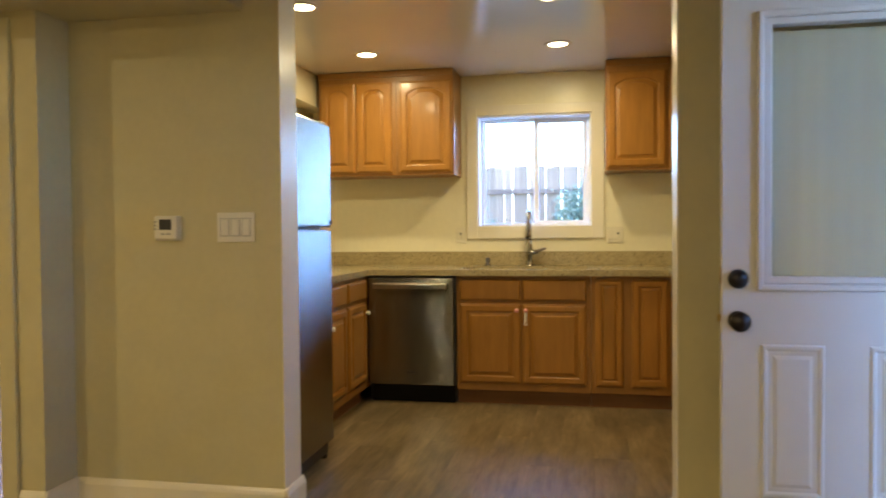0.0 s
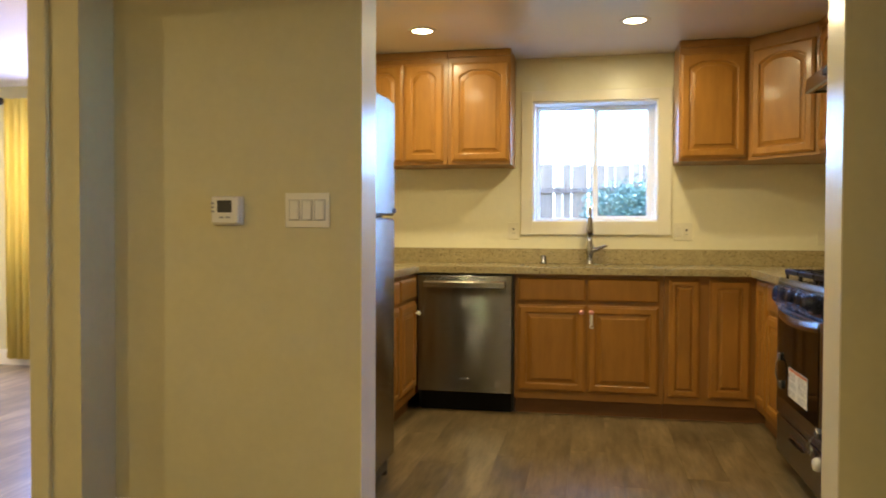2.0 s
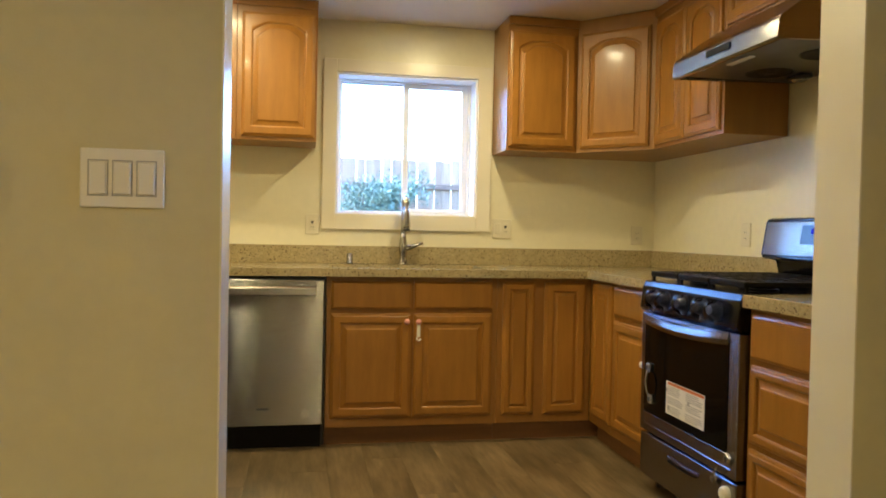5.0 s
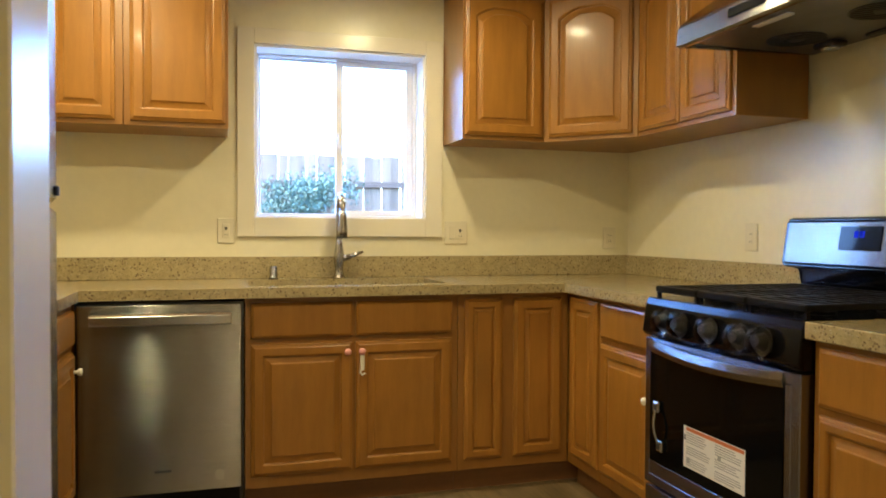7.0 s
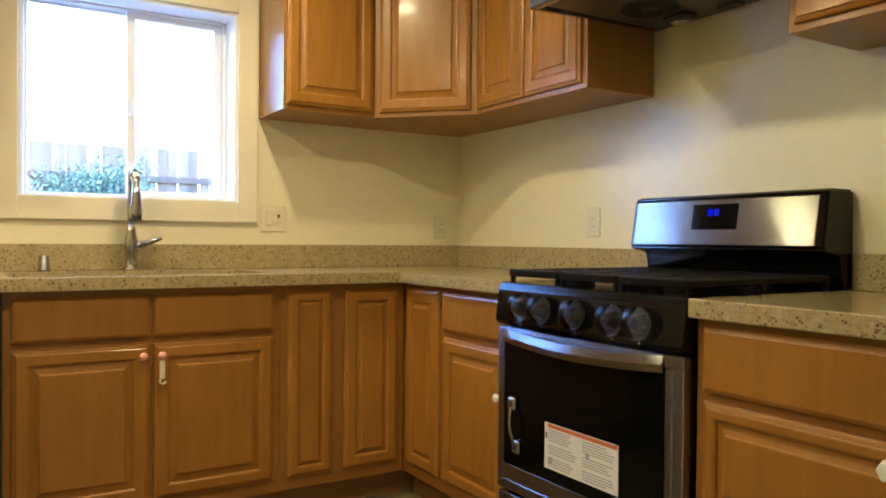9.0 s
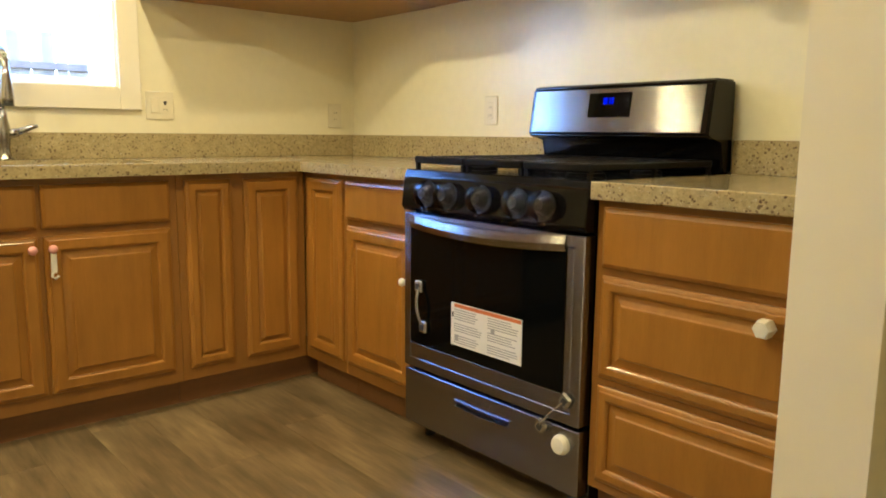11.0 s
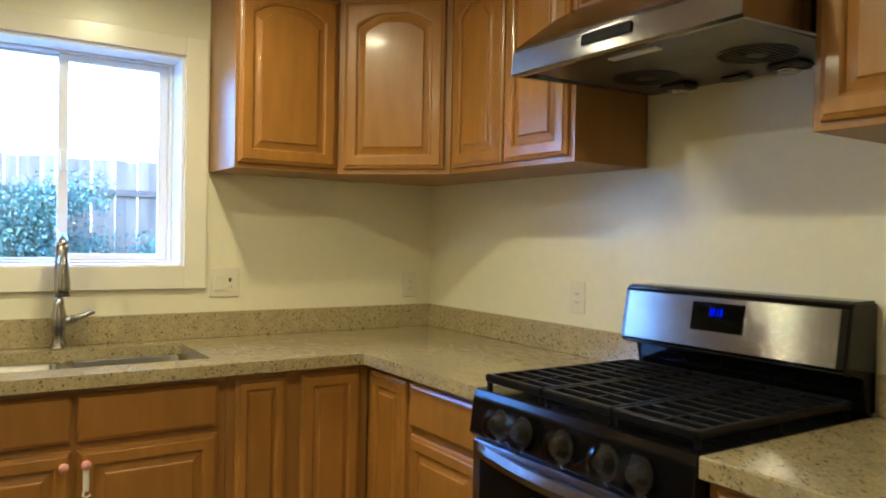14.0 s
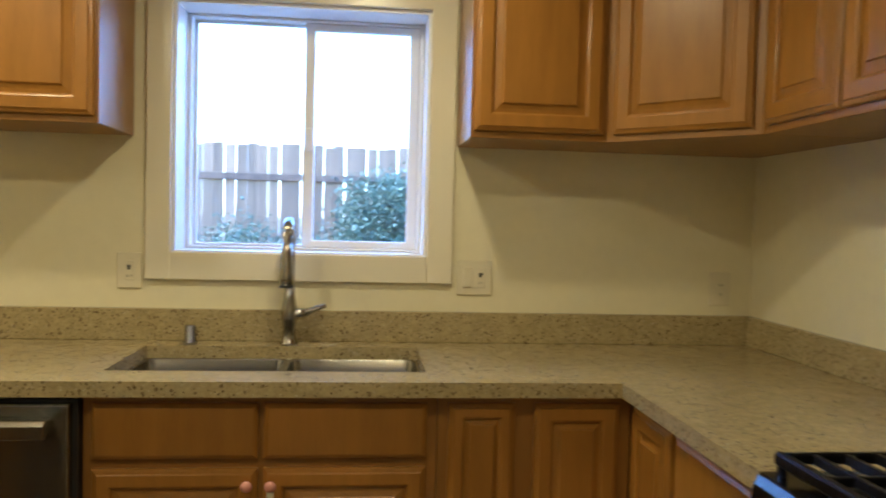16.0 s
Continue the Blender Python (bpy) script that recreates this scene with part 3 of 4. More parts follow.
UY = -0.330
upper(pose(-3.150, UY, 0), 0.590, [(0.014, 0.268), (0.292, 0.268)], "two arched doors")
upper(pose(-2.558, UY, 0), 0.420, [(0.026, 0.382)], "one arched door")
upper(pose(-1.075, UY, 0), 0.417, [(0.010, 0.392)], "one arched door by the window")
upper(rot_e(-0.335, -0.658), 0.684, [(0.020, 0.312), (0.340, 0.320)], "two arched doors")
upper(rot_e(-0.335, -1.346), 0.758, [(0.016, 0.356), (0.382, 0.356)], "two short doors above the hood", z0=2.048, h=CEIL - 2.048 - 0.002, dh=0.235)
upper(rot_e(-0.335, -2.110), 0.588, [(0.020, 0.545)], "one arched door by the hood", z0=1.596, h=CEIL - 1.596 - 0.002)
# diagonal corner cabinet
diag = thing("wall_cabinet", pose(0, 0, 0), UP_LABEL % "one arched corner door", "cabinet", "wall cabinets round the kitchen")
bm = bmesh.new()
prism(bm, [(-0.657, -0.002), (-0.657, UY), (-0.337, -0.656), (-0.002, -0.656), (-0.002, -0.002)], "z", UZ, UZ + UH)
part("body", bm, "wood_side", diag)
dlen = math.hypot(0.320, 0.326)
dd = panel_door(diag, 0, 0, 0.405, DH, arch=0.045, rail=0.056)
ang = math.atan2(-0.326, 0.320)
dd.matrix_basis = Matrix.Translation((-0.657, UY, UZ + 0.02)) @ Matrix.Rotation(ang, 4, "Z") @ Matrix.Translation(((dlen - 0.405) / 2, -0.001, 0))

# ---- counters ----
SLAB_X = [-3.318, -2.680, -2.058, -1.205, -0.694, -0.002]
SLAB_Y = [-1.855, -1.343, -0.650, -0.516, -0.122, -0.002]


def in_slab(i, j):
    if j >= 2:
        return not (i == 2 and j == 3)
    return (i == 4 and j == 1) or i == 0


ct = thing("countertop", pose(0, 0, 0), "speckled beige-green quartz worktop with a low backsplash, clear of things", "countertop")
part("slab", lattice(SLAB_X, SLAB_Y, 0.879, 0.919, in_slab), "stone", ct)
for d in ((-3.318, -0.022, -0.022, -0.002, 0.9195, 1.023), (-0.0215, -0.002, -1.343, -0.002, 0.9195, 1.023), (-3.318, -3.298, -1.855, -0.023, 0.9195, 1.023)):
    part("backsplash", boxes(d, bevel=0.0015), "stone", ct)
ct2 = thing("countertop", pose(0, 0, 0), "short speckled quartz worktop between the range and the wall", "countertop")
part("slab", boxes((-0.705, -0.002, -2.698, -2.108, 0.873, 0.919), bevel=0.003), "stone", ct2)
part("backsplash", boxes((-0.022, -0.002, -2.698, -2.110, 0.9195, 1.023), bevel=0.0015), "stone", ct2)

# sink
sk = thing("sink", pose(0, 0, 0), "stainless steel undermount double sink, empty and dry", "sink")


def bowl(x0, x1, y0, y1, z1, d):
    bm = bmesh.new()
    def rr(ix, z, r, k=5):
        out = []
        for cx, cy, a0 in ((x1 - ix - r, y1 - ix - r, 0), (x0 + ix + r, y1 - ix - r, 90), (x0 + ix + r, y0 + ix + r, 180), (x1 - ix - r, y0 + ix + r, 270)):
            for i in range(k):
                a = radians(a0 + 90 * i / (k - 1))
                out.append(bm.verts.new((cx + r * math.cos(a), cy + r * math.sin(a), z)))
        return out
    L = [rr(-0.012, z1, 0.03), rr(0.0, z1 - 0.0004, 0.03), rr(0.001, z1 - 0.003, 0.03), rr(0.004, z1 - 0.08, 0.035), rr(0.006, z1 - d + 0.05, 0.04), rr(0.012, z1 - d + 0.02, 0.04), rr(0.028, z1 - d + 0.004, 0.04), rr(0.05, z1 - d, 0.04)]
    for a, b in zip(L, L[1:]):
        n = len(a)
        for i in range(n):
            bm.faces.new((a[i], a[(i + 1) % n], b[(i + 1) % n], b[i]))
    bm.faces.new(L[-1])
    return bm


for x0, x1 in ((-2.052, -1.626), (-1.606, -1.211)):
    b = part("bowl", bowl(x0, x1, -0.510, -0.128, 0.8785, 0.21), "sink_steel", sk, smooth=True)
    bm = bmesh.new()
    lathe(bm, [(0, 0.004), (0.03, 0.004), (0.042, 0.006), (0.045, 0.001), (0.045, -0.03), (0, -0.03)], Matrix.Translation(((x0 + x1) / 2, -0.315, 0.664)), 20)
    part("drain", bm, "steel", b)
part("divider", boxes((-1.627, -1.605, -0.510, -0.128, 0.844, 0.874), bevel=0.006), "sink_steel", sk)

# faucet
fa = thing("faucet", pose(-1.620, -0.080, 0.919), "brushed nickel pull-down kitchen faucet with a side lever", "faucet")
bm = bmesh.new()
lathe(bm, [(0, 0), (0.030, 0), (0.030, 0.005), (0.025, 0.011), (0.021, 0.03), (0.0205, 0.05), (0.024, 0.075), (0.0265, 0.10), (0.024, 0.125), (0.018, 0.155), (0.0155, 0.185), (0, 0.186)])
part("base", bm, "steel_bright", fa, smooth=True)
bm = bmesh.new()
arc = [(0, 0, 0.16), (0, 0, 0.24), (0, -0.002, 0.32)]
for i in range(1, 13):
    a = math.pi * i / 13
    arc.append((0, -0.055 + 0.055 * math.cos(a), 0.335 + 0.065 * math.sin(a)))
arc += [(0, -0.112, 0.32), (0, -0.114, 0.305)]
tube(bm, arc, 0.0155, 14)
part("spout", bm, "steel_bright", fa, smooth=True)
bm = bmesh.new()
lathe(bm, [(0, 0.130), (0.015, 0.130), (0.017, 0.10), (0.021, 0.05), (0.023, 0.02), (0.021, 0.0), (0, 0.0)], Matrix.Translation((0, -0.119, 0.205)) @ Matrix.Rotation(radians(-3), 4, "X"), 16)
head = part("spray_head", bm, "steel_bright", fa, smooth=True)
bm = bmesh.new()
lathe(bm, [(0, 0), (0.021, 0), (0.022, 0.003), (0.021, 0.008), (0, 0.008)], Matrix.Translation((0, -0.119, 0.197)), 16)
part("nozzle", bm, "dark", head)
bm = bmesh.new()
tube(bm, [(0.010, 0, 0.098), (0.030, 0, 0.100), (0.050, 0, 0.103)], [0.019, 0.018, 0.016], 14)
tube(bm, [(0.050, 0, 0.104), (0.070, 0, 0.112), (0.095, 0, 0.122), (0.118, 0, 0.128)], [0.014, 0.011, 0.009, 0.006], 12)
part("lever", bm, "steel_bright", fa, smooth=True)
ag = thing("air_gap", pose(-1.932, -0.085, 0.919), "brushed nickel air gap cap beside the faucet", "air gap")
bm = bmesh.new()
lathe(bm, [(0, 0), (0.022, 0), (0.022, 0.008), (0.018, 0.012), (0.018, 0.056), (0.015, 0.060), (0, 0.061)])
part("cap", bm, "slate", ag, smooth=True)

# ---- range ----
rg = thing("range", rot_e(-0.66, -1.346), "new black and stainless gas range with a label on its oven", "range")
W = 0.760
part("body", boxes((0.0, W, 0.0, 0.652, 0.035, 0.905), bevel=0.003), "black", rg)
for x in (0.04, W - 0.04):
    for y in (0.04, 0.60):
        bm = bmesh.new()
        lathe(bm, [(0, 0), (0.018, 0), (0.018, 0.03), (0.010, 0.034), (0, 0.034)], Matrix.Translation((x, y, 0)), 12)
        part("leg", bm, "dark", rg)
door = part("oven_door", frame_bm(0.004, W - 0.004, 0.262, 0.778, 0.034, -0.048, -0.002), "slate", rg)
part("side_rail", boxes((W - 0.062, W - 0.038, -0.0475, -0.004, 0.3455, 0.744), bevel=0.002), "slate", door)
part("lower_rail", boxes((0.038, W - 0.038, -0.0475, -0.004, 0.296, 0.345), bevel=0.002), "slate", door)
part("glass", boxes((0.038, W - 0.0625, -0.050, -0.006, 0.346, 0.744), bevel=0.002), "glass_black", door)
bm = bmesh.new()
N = 16
rows = []
for i in range(N + 1):
    u = i / N
    x = 0.034 + (W - 0.100) * u
    bow = math.sin(math.pi * u)
    yf = -0.050 - 0.022 * bow ** 0.7
    zc = 0.752 - 0.014 * bow
    rows.append([bm.verts.new((x, yf, zc - 0.020)), bm.verts.new((x, yf - 0.006, zc)), bm.verts.new((x, yf, zc + 0.022)), bm.verts.new((x, yf + 0.014, zc + 0.022)), bm.verts.new((x, yf + 0.014, zc - 0.020))])
for a, b in zip(rows, rows[1:]):
    for i in range(5):
        bm.faces.new((a[i], a[(i + 1) % 5], b[(i + 1) % 5], b[i]))
bm.faces.new(rows[0])
bm.faces.new(rows[-1][::-1])
part("handle", bm, "steel", door, smooth=False)
drawer = part("drawer", boxes((0.004, W - 0.004, -0.044, -0.002, 0.065, 0.250), bevel=0.003), "slate", rg)
bm = bmesh.new()
tube(bm, [(0.275 + 0.215 * i / 10, -0.0445, 0.192 - 0.005 * math.sin(math.pi * i / 10)) for i in range(11)], 0.013, 8, 0.25)
part("drawer_pull", bm, "black", drawer, "dark recessed drawer pull")
bm = bmesh.new()
tube(bm, [(0.262 + 0.241 * i / 10, -0.046, 0.207 - 0.003 * math.sin(math.pi * i / 10)) for i in range(11)], 0.005, 8, 0.6)
part("pull_rim", bm, "slate", drawer)
# control panel
bm = bmesh.new()
prism(bm, [(-0.002, 0.785), (-0.046, 0.785), (-0.060, 0.800), (-0.047, 0.898), (-0.036, 0.919), (-0.002, 0.919)], "x", 0.0, W)
bmesh.ops.bevel(bm, geom=list(bm.edges), offset=0.003, segments=1, affect="EDGES")
panel = part("control_panel", bm, "black", rg)
KM = Matrix.Rotation(radians(90 - 8), 4, "X")
for x in (0.140, 0.236, 0.384, 0.530, 0.626):
    bm = bmesh.new()
    lathe(bm, [(0, 0), (0.024, 0), (0.024, 0.006), (0.017, 0.010), (0.015, 0.030), (0, 0.031)], Matrix.Translation((x, -0.052, 0.845)) @ KM, 16)
    k = part("knob", bm, "dark", panel, "black burner knob under a clear cover", smooth=False)
    bm = bmesh.new()
    lathe(bm, [(0.038, 0.001), (0.041, 0.001), (0.042, 0.010), (0.041, 0.030), (0.037, 0.040), (0.028, 0.046), (0.012, 0.0475), (0, 0.0475), (0, 0.0455), (0.012, 0.0455), (0.027, 0.044), (0.035, 0.038), (0.039, 0.029), (0.040, 0.010), (0.038, 0.001)], Matrix.Translation((x, -0.053, 0.845)) @ KM, 28)
    box(bm, x - 0.008, x + 0.008, -0.086, -0.064, 0.794, 0.806, 0.003)
    part("knob_cover", bm, "knob_plastic", k, smooth=True)
# cooktop
part("cooktop", boxes((0.0, W, -0.030, 0.640, 0.906, 0.918), bevel=0.003), "black", rg)
for cx, cy, r in ((0.165, 0.145, 0.042), (0.165, 0.435, 0.034), (0.595, 0.145, 0.046), (0.595, 0.435, 0.036), (0.380, 0.290, 0.040)):
    bm = bmesh.new()
    lathe(bm, [(0, 0.919), (r + 0.012, 0.919), (r + 0.010, 0.928), (r, 0.929), (r, 0.938), (r - 0.006, 0.942), (0, 0.942)], Matrix.Translation((cx, cy, 0)), 20)
    part("burner", bm, "iron", rg)
for g in range(3):
    x0 = 0.020 + g * 0.2425
    x1 = x0 + 0.236
    bm = bmesh.new()
    z0, z1 = 0.944, 0.960
    for y in (-0.012, 0.560):
        box(bm, x0, x1, y - 0.010, y + 0.010, z0 - 0.006, z1 + 0.001, 0.004)
    for x in (x0 + 0.007, x1 - 0.007):
        box(bm, x - 0.007, x + 0.007, -0.012, 0.560, z0 - 0.003, z1, 0.003)
    for fx in (0.5,):
        x = x0 + (x1 - x0) * fx
        box(bm, x - 0.0045, x + 0.0045, 0.0, 0.550, z0 - 0.004, z1 - 0.003, 0.002)
    for k in range(9):
        y = 0.046 + k * 0.0565
        box(bm, x0 + 0.01, x1 - 0.01, y - 0.0062, y + 0.0062, z0 - 0.002, z1 - 0.001, 0.002)
    for x in (x0 + 0.008, x1 - 0.008):
        for y in (-0.010, 0.274, 0.558):
            box(bm, x - 0.006, x + 0.006, y - 0.006, y + 0.006, 0.9185, z0, 0.0)
    part("grate", bm, "iron", rg, "black cast iron burner grate")
# backguard
bm = bmesh.new()
prism(bm, [(0.600, 0.9185), (0.592, 1.020), (0.520, 1.024), (0.503, 1.035), (0.528, 1.195), (0.545, 1.206), (0.652, 1.206), (0.654, 0.9185)], "x", 0.030, W - 0.004)
bmesh.ops.bevel(bm, geom=list(bm.edges), offset=0.007, segments=3, affect="EDGES")
bg = part("backguard", bm, "black", rg)


def on_slope(x0, x1, s0, s1, lift, thick, bevel=0.0):
    """A plate on the sloped face of the backguard."""
    bm = bmesh.new()
    a, b = Vector((0, 0.503, 1.035)), Vector((0, 0.528, 1.195))
    d = (b - a)
    n = Vector((0, -d.z, d.y)).normalized()
    m = Matrix((Vector((1, 0, 0)), n, d.normalized())).transposed().to_4x4()
    m.translation = a
    box(bm, x0, x1, lift, lift + thick, s0 * d.length, s1 * d.length, bevel)
    bmesh.ops.transform(bm, matrix=m, verts=bm.verts)
    return bm


part("face_plate", on_slope(0.052, W - 0.028, 0.05, 0.95, 0.0005, 0.003, 0.001), "steel", bg)
part("display", on_slope(0.300, 0.470, 0.36, 0.86, 0.004, 0.003, 0.001), "glass_black", bg)
bm = on_slope(0.362, 0.380, 0.62, 0.76, 0.0075, 0.0006)
for x0, x1 in ((0.386, 0.392), (0.396, 0.404)):
    b2 = on_slope(x0, x1, 0.62, 0.76, 0.0075, 0.0006)
    me = bpy.data.meshes.new("tmp")
    b2.to_mesh(me)
    b2.free()
    bm.from_mesh(me)
    bpy.data.meshes.remove(me)
part("clock_digits", bm, "digits", bg)
# instruction label on the glass
lb = part("label_sheet", boxes((0.247, 0.548, -0.0522, -0.0506, 0.385, 0.519)), "paper", door, "white printed instruction label with an orange band")
part("band", boxes((0.262, 0.545, -0.0530, -0.0523, 0.506, 0.517)), "orange", lb)
bm = bmesh.new()
rnd = random.Random(4)
for col in (0.262, 0.410):
    for i in range(15):
        z = 0.497 - i * 0.0074
        if i in (5, 10):
            continue
        box(bm, col, col + 0.115 + rnd.uniform(-0.025, 0.012), -0.0528, -0.0523, z, z + 0.0028)
part("print", bm, "grey_ink_and_shade", lb, kind="stuff")
for x0, x1, z0, z1 in ((0.252, 0.259, 0.474, 0.490), (0.266, 0.282, 0.400, 0.420), (0.424, 0.440, 0.454, 0.470)):
    part("pictogram", boxes((x0, x1, -0.0532, -0.0529, z0, z1)), "grey_ink_and_shade" if x0 > 0.26 else "dark", lb)


def strap_lock(parent, p0, p1, y, turn=0.0):
    """A flexible appliance lock: two square pads with dark centres, joined by a strap."""
    s = None
    for x, z in (p0, p1):
        pad = part("lock_pad", boxes((-0.018, 0.018, -0.014, -0.0005, -0.020, 0.020), bevel=0.005), "pad", parent, "silver plastic appliance lock pad")
        pad.matrix_basis = Matrix.Translation((x, y, z)) @ Matrix.Rotation(radians(turn), 4, "Y")
        part("pad_button", boxes((-0.009, 0.009, -0.0165, -0.0142, -0.010, 0.010), bevel=0.001), "dark", pad, "dark square button")
        s = s or pad
    bm = bmesh.new()
    tube(bm, [(p0[0] + (p1[0] - p0[0]) * i / 8, y - 0.010 - 0.016 * math.sin(math.pi * i / 8), p0[1] + (p1[1] - p0[1]) * i / 8) for i in range(9)], 0.006, 8, 0.5)
    strap = part("strap", bm, "pad", s)
    strap.matrix_parent_inverse = s.matrix_basis.inverted()
    return s


strap_lock(door, (0.092, 0.543), (0.115, 0.412), -0.050)
strap_lock(door, (0.715, 0.331), (0.632, 0.236), -0.048, 32)
bm = bmesh.new()
lathe(bm, [(0, 0), (0.028, 0), (0.028, 0.010), (0.022, 0.020), (0, 0.022)], Matrix.Translation((0.700, -0.044, 0.202)) @ Matrix.Rotation(radians(90), 4, "X"), 18)
part("lock_pad", bm, "plastic", drawer, "white plastic lock pad")

# ---- hood ----
hd = thing("range_hood", rot_e(-0.002, -1.348), "stainless steel under-cabinet range hood with dark filters", "range hood")
# local y: 0 at the wall is y=0; the front is negative y
HOOD_FRONT = [(-0.582, 1.812), (-0.594, 1.817), (-0.588, 1.880), (-0.578, 1.894), (-0.545, 1.920), (-0.500, 1.953), (-0.440, 1.996), (-0.385, 2.032), (-0.358, 2.046), (0.0, 2.046)]
bm = bmesh.new()
prism(bm, [(0.0, 1.828), (-0.014, 1.8275), (-0.014, 1.858), (-0.566, 1.852), (-0.566, 1.8125)] + HOOD_FRONT, "x", 0.014, 0.742)
prism(bm, [(0.0, 1.828)] + HOOD_FRONT, "x", 0.0, 0.0138)
prism(bm, [(0.0, 1.828)] + HOOD_FRONT, "x", 0.7422, 0.756)
part("canopy", bm, "steel", hd)
part("underside", boxes((0.030, 0.726, -0.560, -0.018, 1.823, 1.8500), bevel=0.002), "hood_pan", hd)
for x in (0.20, 0.56):
    bm = bmesh.new()
    lathe(bm, [(0.098, 0.0), (0.098, -0.003), (0.093, -0.004), (0.091, 0.0003), (0.0, 0.0005)], Matrix.Translation((x, -0.25, 1.8225)), 28)
    ring = part("filter", bm, "hood_dark", hd)
    bm = bmesh.new()
    for k in range(-5, 6):
        half = math.sqrt(0.090 ** 2 - (k * 0.0165) ** 2)
        box(bm, x + k * 0.0165 - 0.0035, x + k * 0.0165 + 0.0035, -0.25 - half, -0.25 + half, 1.8185, 1.8222)
    lathe(bm, [(0, -0.006), (0.026, -0.005), (0.030, -0.002), (0.030, 0.0), (0, 0.0)], Matrix.Translation((x, -0.25, 1.8225)), 16)
    part("grille", bm, "hood_dark", ring)
    cup = part("bulb_housing", boxes((x - 0.052, x + 0.052, -0.140, -0.072, 1.802, 1.8225), bevel=0.008), "hood_dark", hd)
    bm = bmesh.new()
    lathe(bm, [(0, -0.010), (0.022, -0.009), (0.030, -0.005), (0.032, 0.0), (0, 0.0)], Matrix.Translation((x, -0.106, 1.8018)), 16)
    part("bulb", bm, "pad", cup, smooth=True)
part("cable_clip", boxes((0.33, 0.42, -0.090, -0.050, 1.810, 1.8225), bevel=0.005), "hood_dark", hd)
part("lamp_cover", boxes((0.30, 0.46, -0.512, -0.486, 1.8165, 1.8225), bevel=0.001), "plastic", hd)
bm = bmesh.new()
a, b = Vector((0, -0.594, 1.817)), Vector((0, -0.588, 1.880))
d = (b - a).normalized()
n = Vector((0, -d.z, d.y))
m = Matrix((Vector((1, 0, 0)), n, d)).transposed().to_4x4()
m.translation = a
box(bm, 0.285, 0.455, 0.0005, 0.005, 0.026, 0.056, 0.003)
bmesh.ops.transform(bm, matrix=m, verts=bm.verts)
part("control_strip", bm, "matte", hd)

# ---- refrigerator ----
fr = thing("refrigerator", rot_w(-2.58, -2.505), "tall stainless steel top-freezer refrigerator, closed", "refrigerator")
part("body", boxes((0.0, 0.640, 0.0, 0.66, 0.02, 1.725), bevel=0.004), "dark", fr)
part("door", boxes((0.0, 0.640, -0.062, -0.004, 0.085, 1.197), bevel=0.010), "steel", fr, "stainless refrigerator door")
part("freezer_door", boxes((0.0, 0.640, -0.062, -0.004, 1.209, 1.742), bevel=0.010), "steel", fr, "stainless freezer door")
part("lock_tab", boxes((0.618, 0.634, -0.069, -0.0625, 1.224, 1.246), bevel=0.002), "dark", fr)
part("base_grille", boxes((0.01, 0.63, -0.03, -0.001, 0.015, 0.075)), "dark", fr)
part("hinge", boxes((0.56, 0.63, -0.04, 0.02, 1.743, 1.757), bevel=0.003), "dark", fr)
for x in (0.05, 0.59):
    bm = bmesh.new()
    lathe(bm, [(0, 0), (0.020, 0), (0.020, 0.018), (0, 0.019)], Matrix.Translation((x, -0.02, 0)), 10)
    part("foot", bm, "dark", fr)


# ---- plates and small fittings ----
def wall_plate(m, w, h, label, kind="outlet", n=1, mat="plastic", mark=False):
    """A wall plate facing local -y, centred at the pose."""
    o = thing("wall_plate", m, label, "outlet" if kind == "outlet" else "light switch")
    part("plate", boxes((-w / 2, w / 2, -0.006, -0.0005, -h / 2, h / 2), bevel=0.002), mat, o)
    for i in range(n):
        cx = (i - (n - 1) / 2) * 0.046
        if kind == "switch" or kind[i:i + 1] == "s":
            # Grey ring on three-gang plates imitates the shade line round each rocker.
            part("rocker_frame", frame_bm(cx - 0.0195, cx + 0.0195, -0.036, 0.036, 0.002, -0.0066, -0.0055, 0), "grey_ink_and_shade" if n > 2 else "trim", o)
            part("rocker", boxes((cx - 0.0165, cx + 0.0165, -0.011, -0.0055, -0.033, 0.033), bevel=0.0025), mat, o)
        else:
            r = part("receptacle", boxes((cx - 0.0165, cx + 0.0165, -0.008, -0.0055, -0.033, 0.033), bevel=0.0015), mat, o)
            bm = bmesh.new()
            for z in (-0.018, 0.014):
                for dx in (-0.006, 0.006):
                    box(bm, cx + dx - 0.001, cx + dx + 0.001, -0.0085, -0.0078, z - 0.004, z + 0.004)
            part("slots", bm, "dark", r, kind="stuff")
    if mark:
        cx = (n - 1) / 2 * 0.046
        part("indicator", boxes((cx - 0.006, cx + 0.004, -0.0095, -0.0075, 0.002, 0.018), bevel=0.001), "dark", o, "small dark test button")
    return o


wall_plate(pose(-2.147, -0.001, 1.147), 0.078, 0.118, "cream outlet plate beside the window", mat="plate", mark=True)
wall_plate(pose(-1.004, -0.001, 1.142), 0.120, 0.118, "cream double plate with a switch and an outlet beside the window", "so", 2, mat="plate", mark=True)
wall_plate(pose(-0.118, -0.001, 1.118), 0.078, 0.118, "cream outlet plate in the kitchen corner", mat="plate")
wall_plate(rot_e(-0.001, -1.022) @ Matrix.Translation((0, 0, 1.130)), 0.078, 0.118, "cream outlet plate beside the range", mat="plate")
wall_plate(pose(-2.561, -2.863, 1.208), 0.160, 0.118, "three-gang white rocker switch on the sage wall", "switch", 3)
th = thing("thermostat", pose(-2.852, -2.863, 1.206), "white wall thermostat with a grey display on the sage wall", "thermostat")
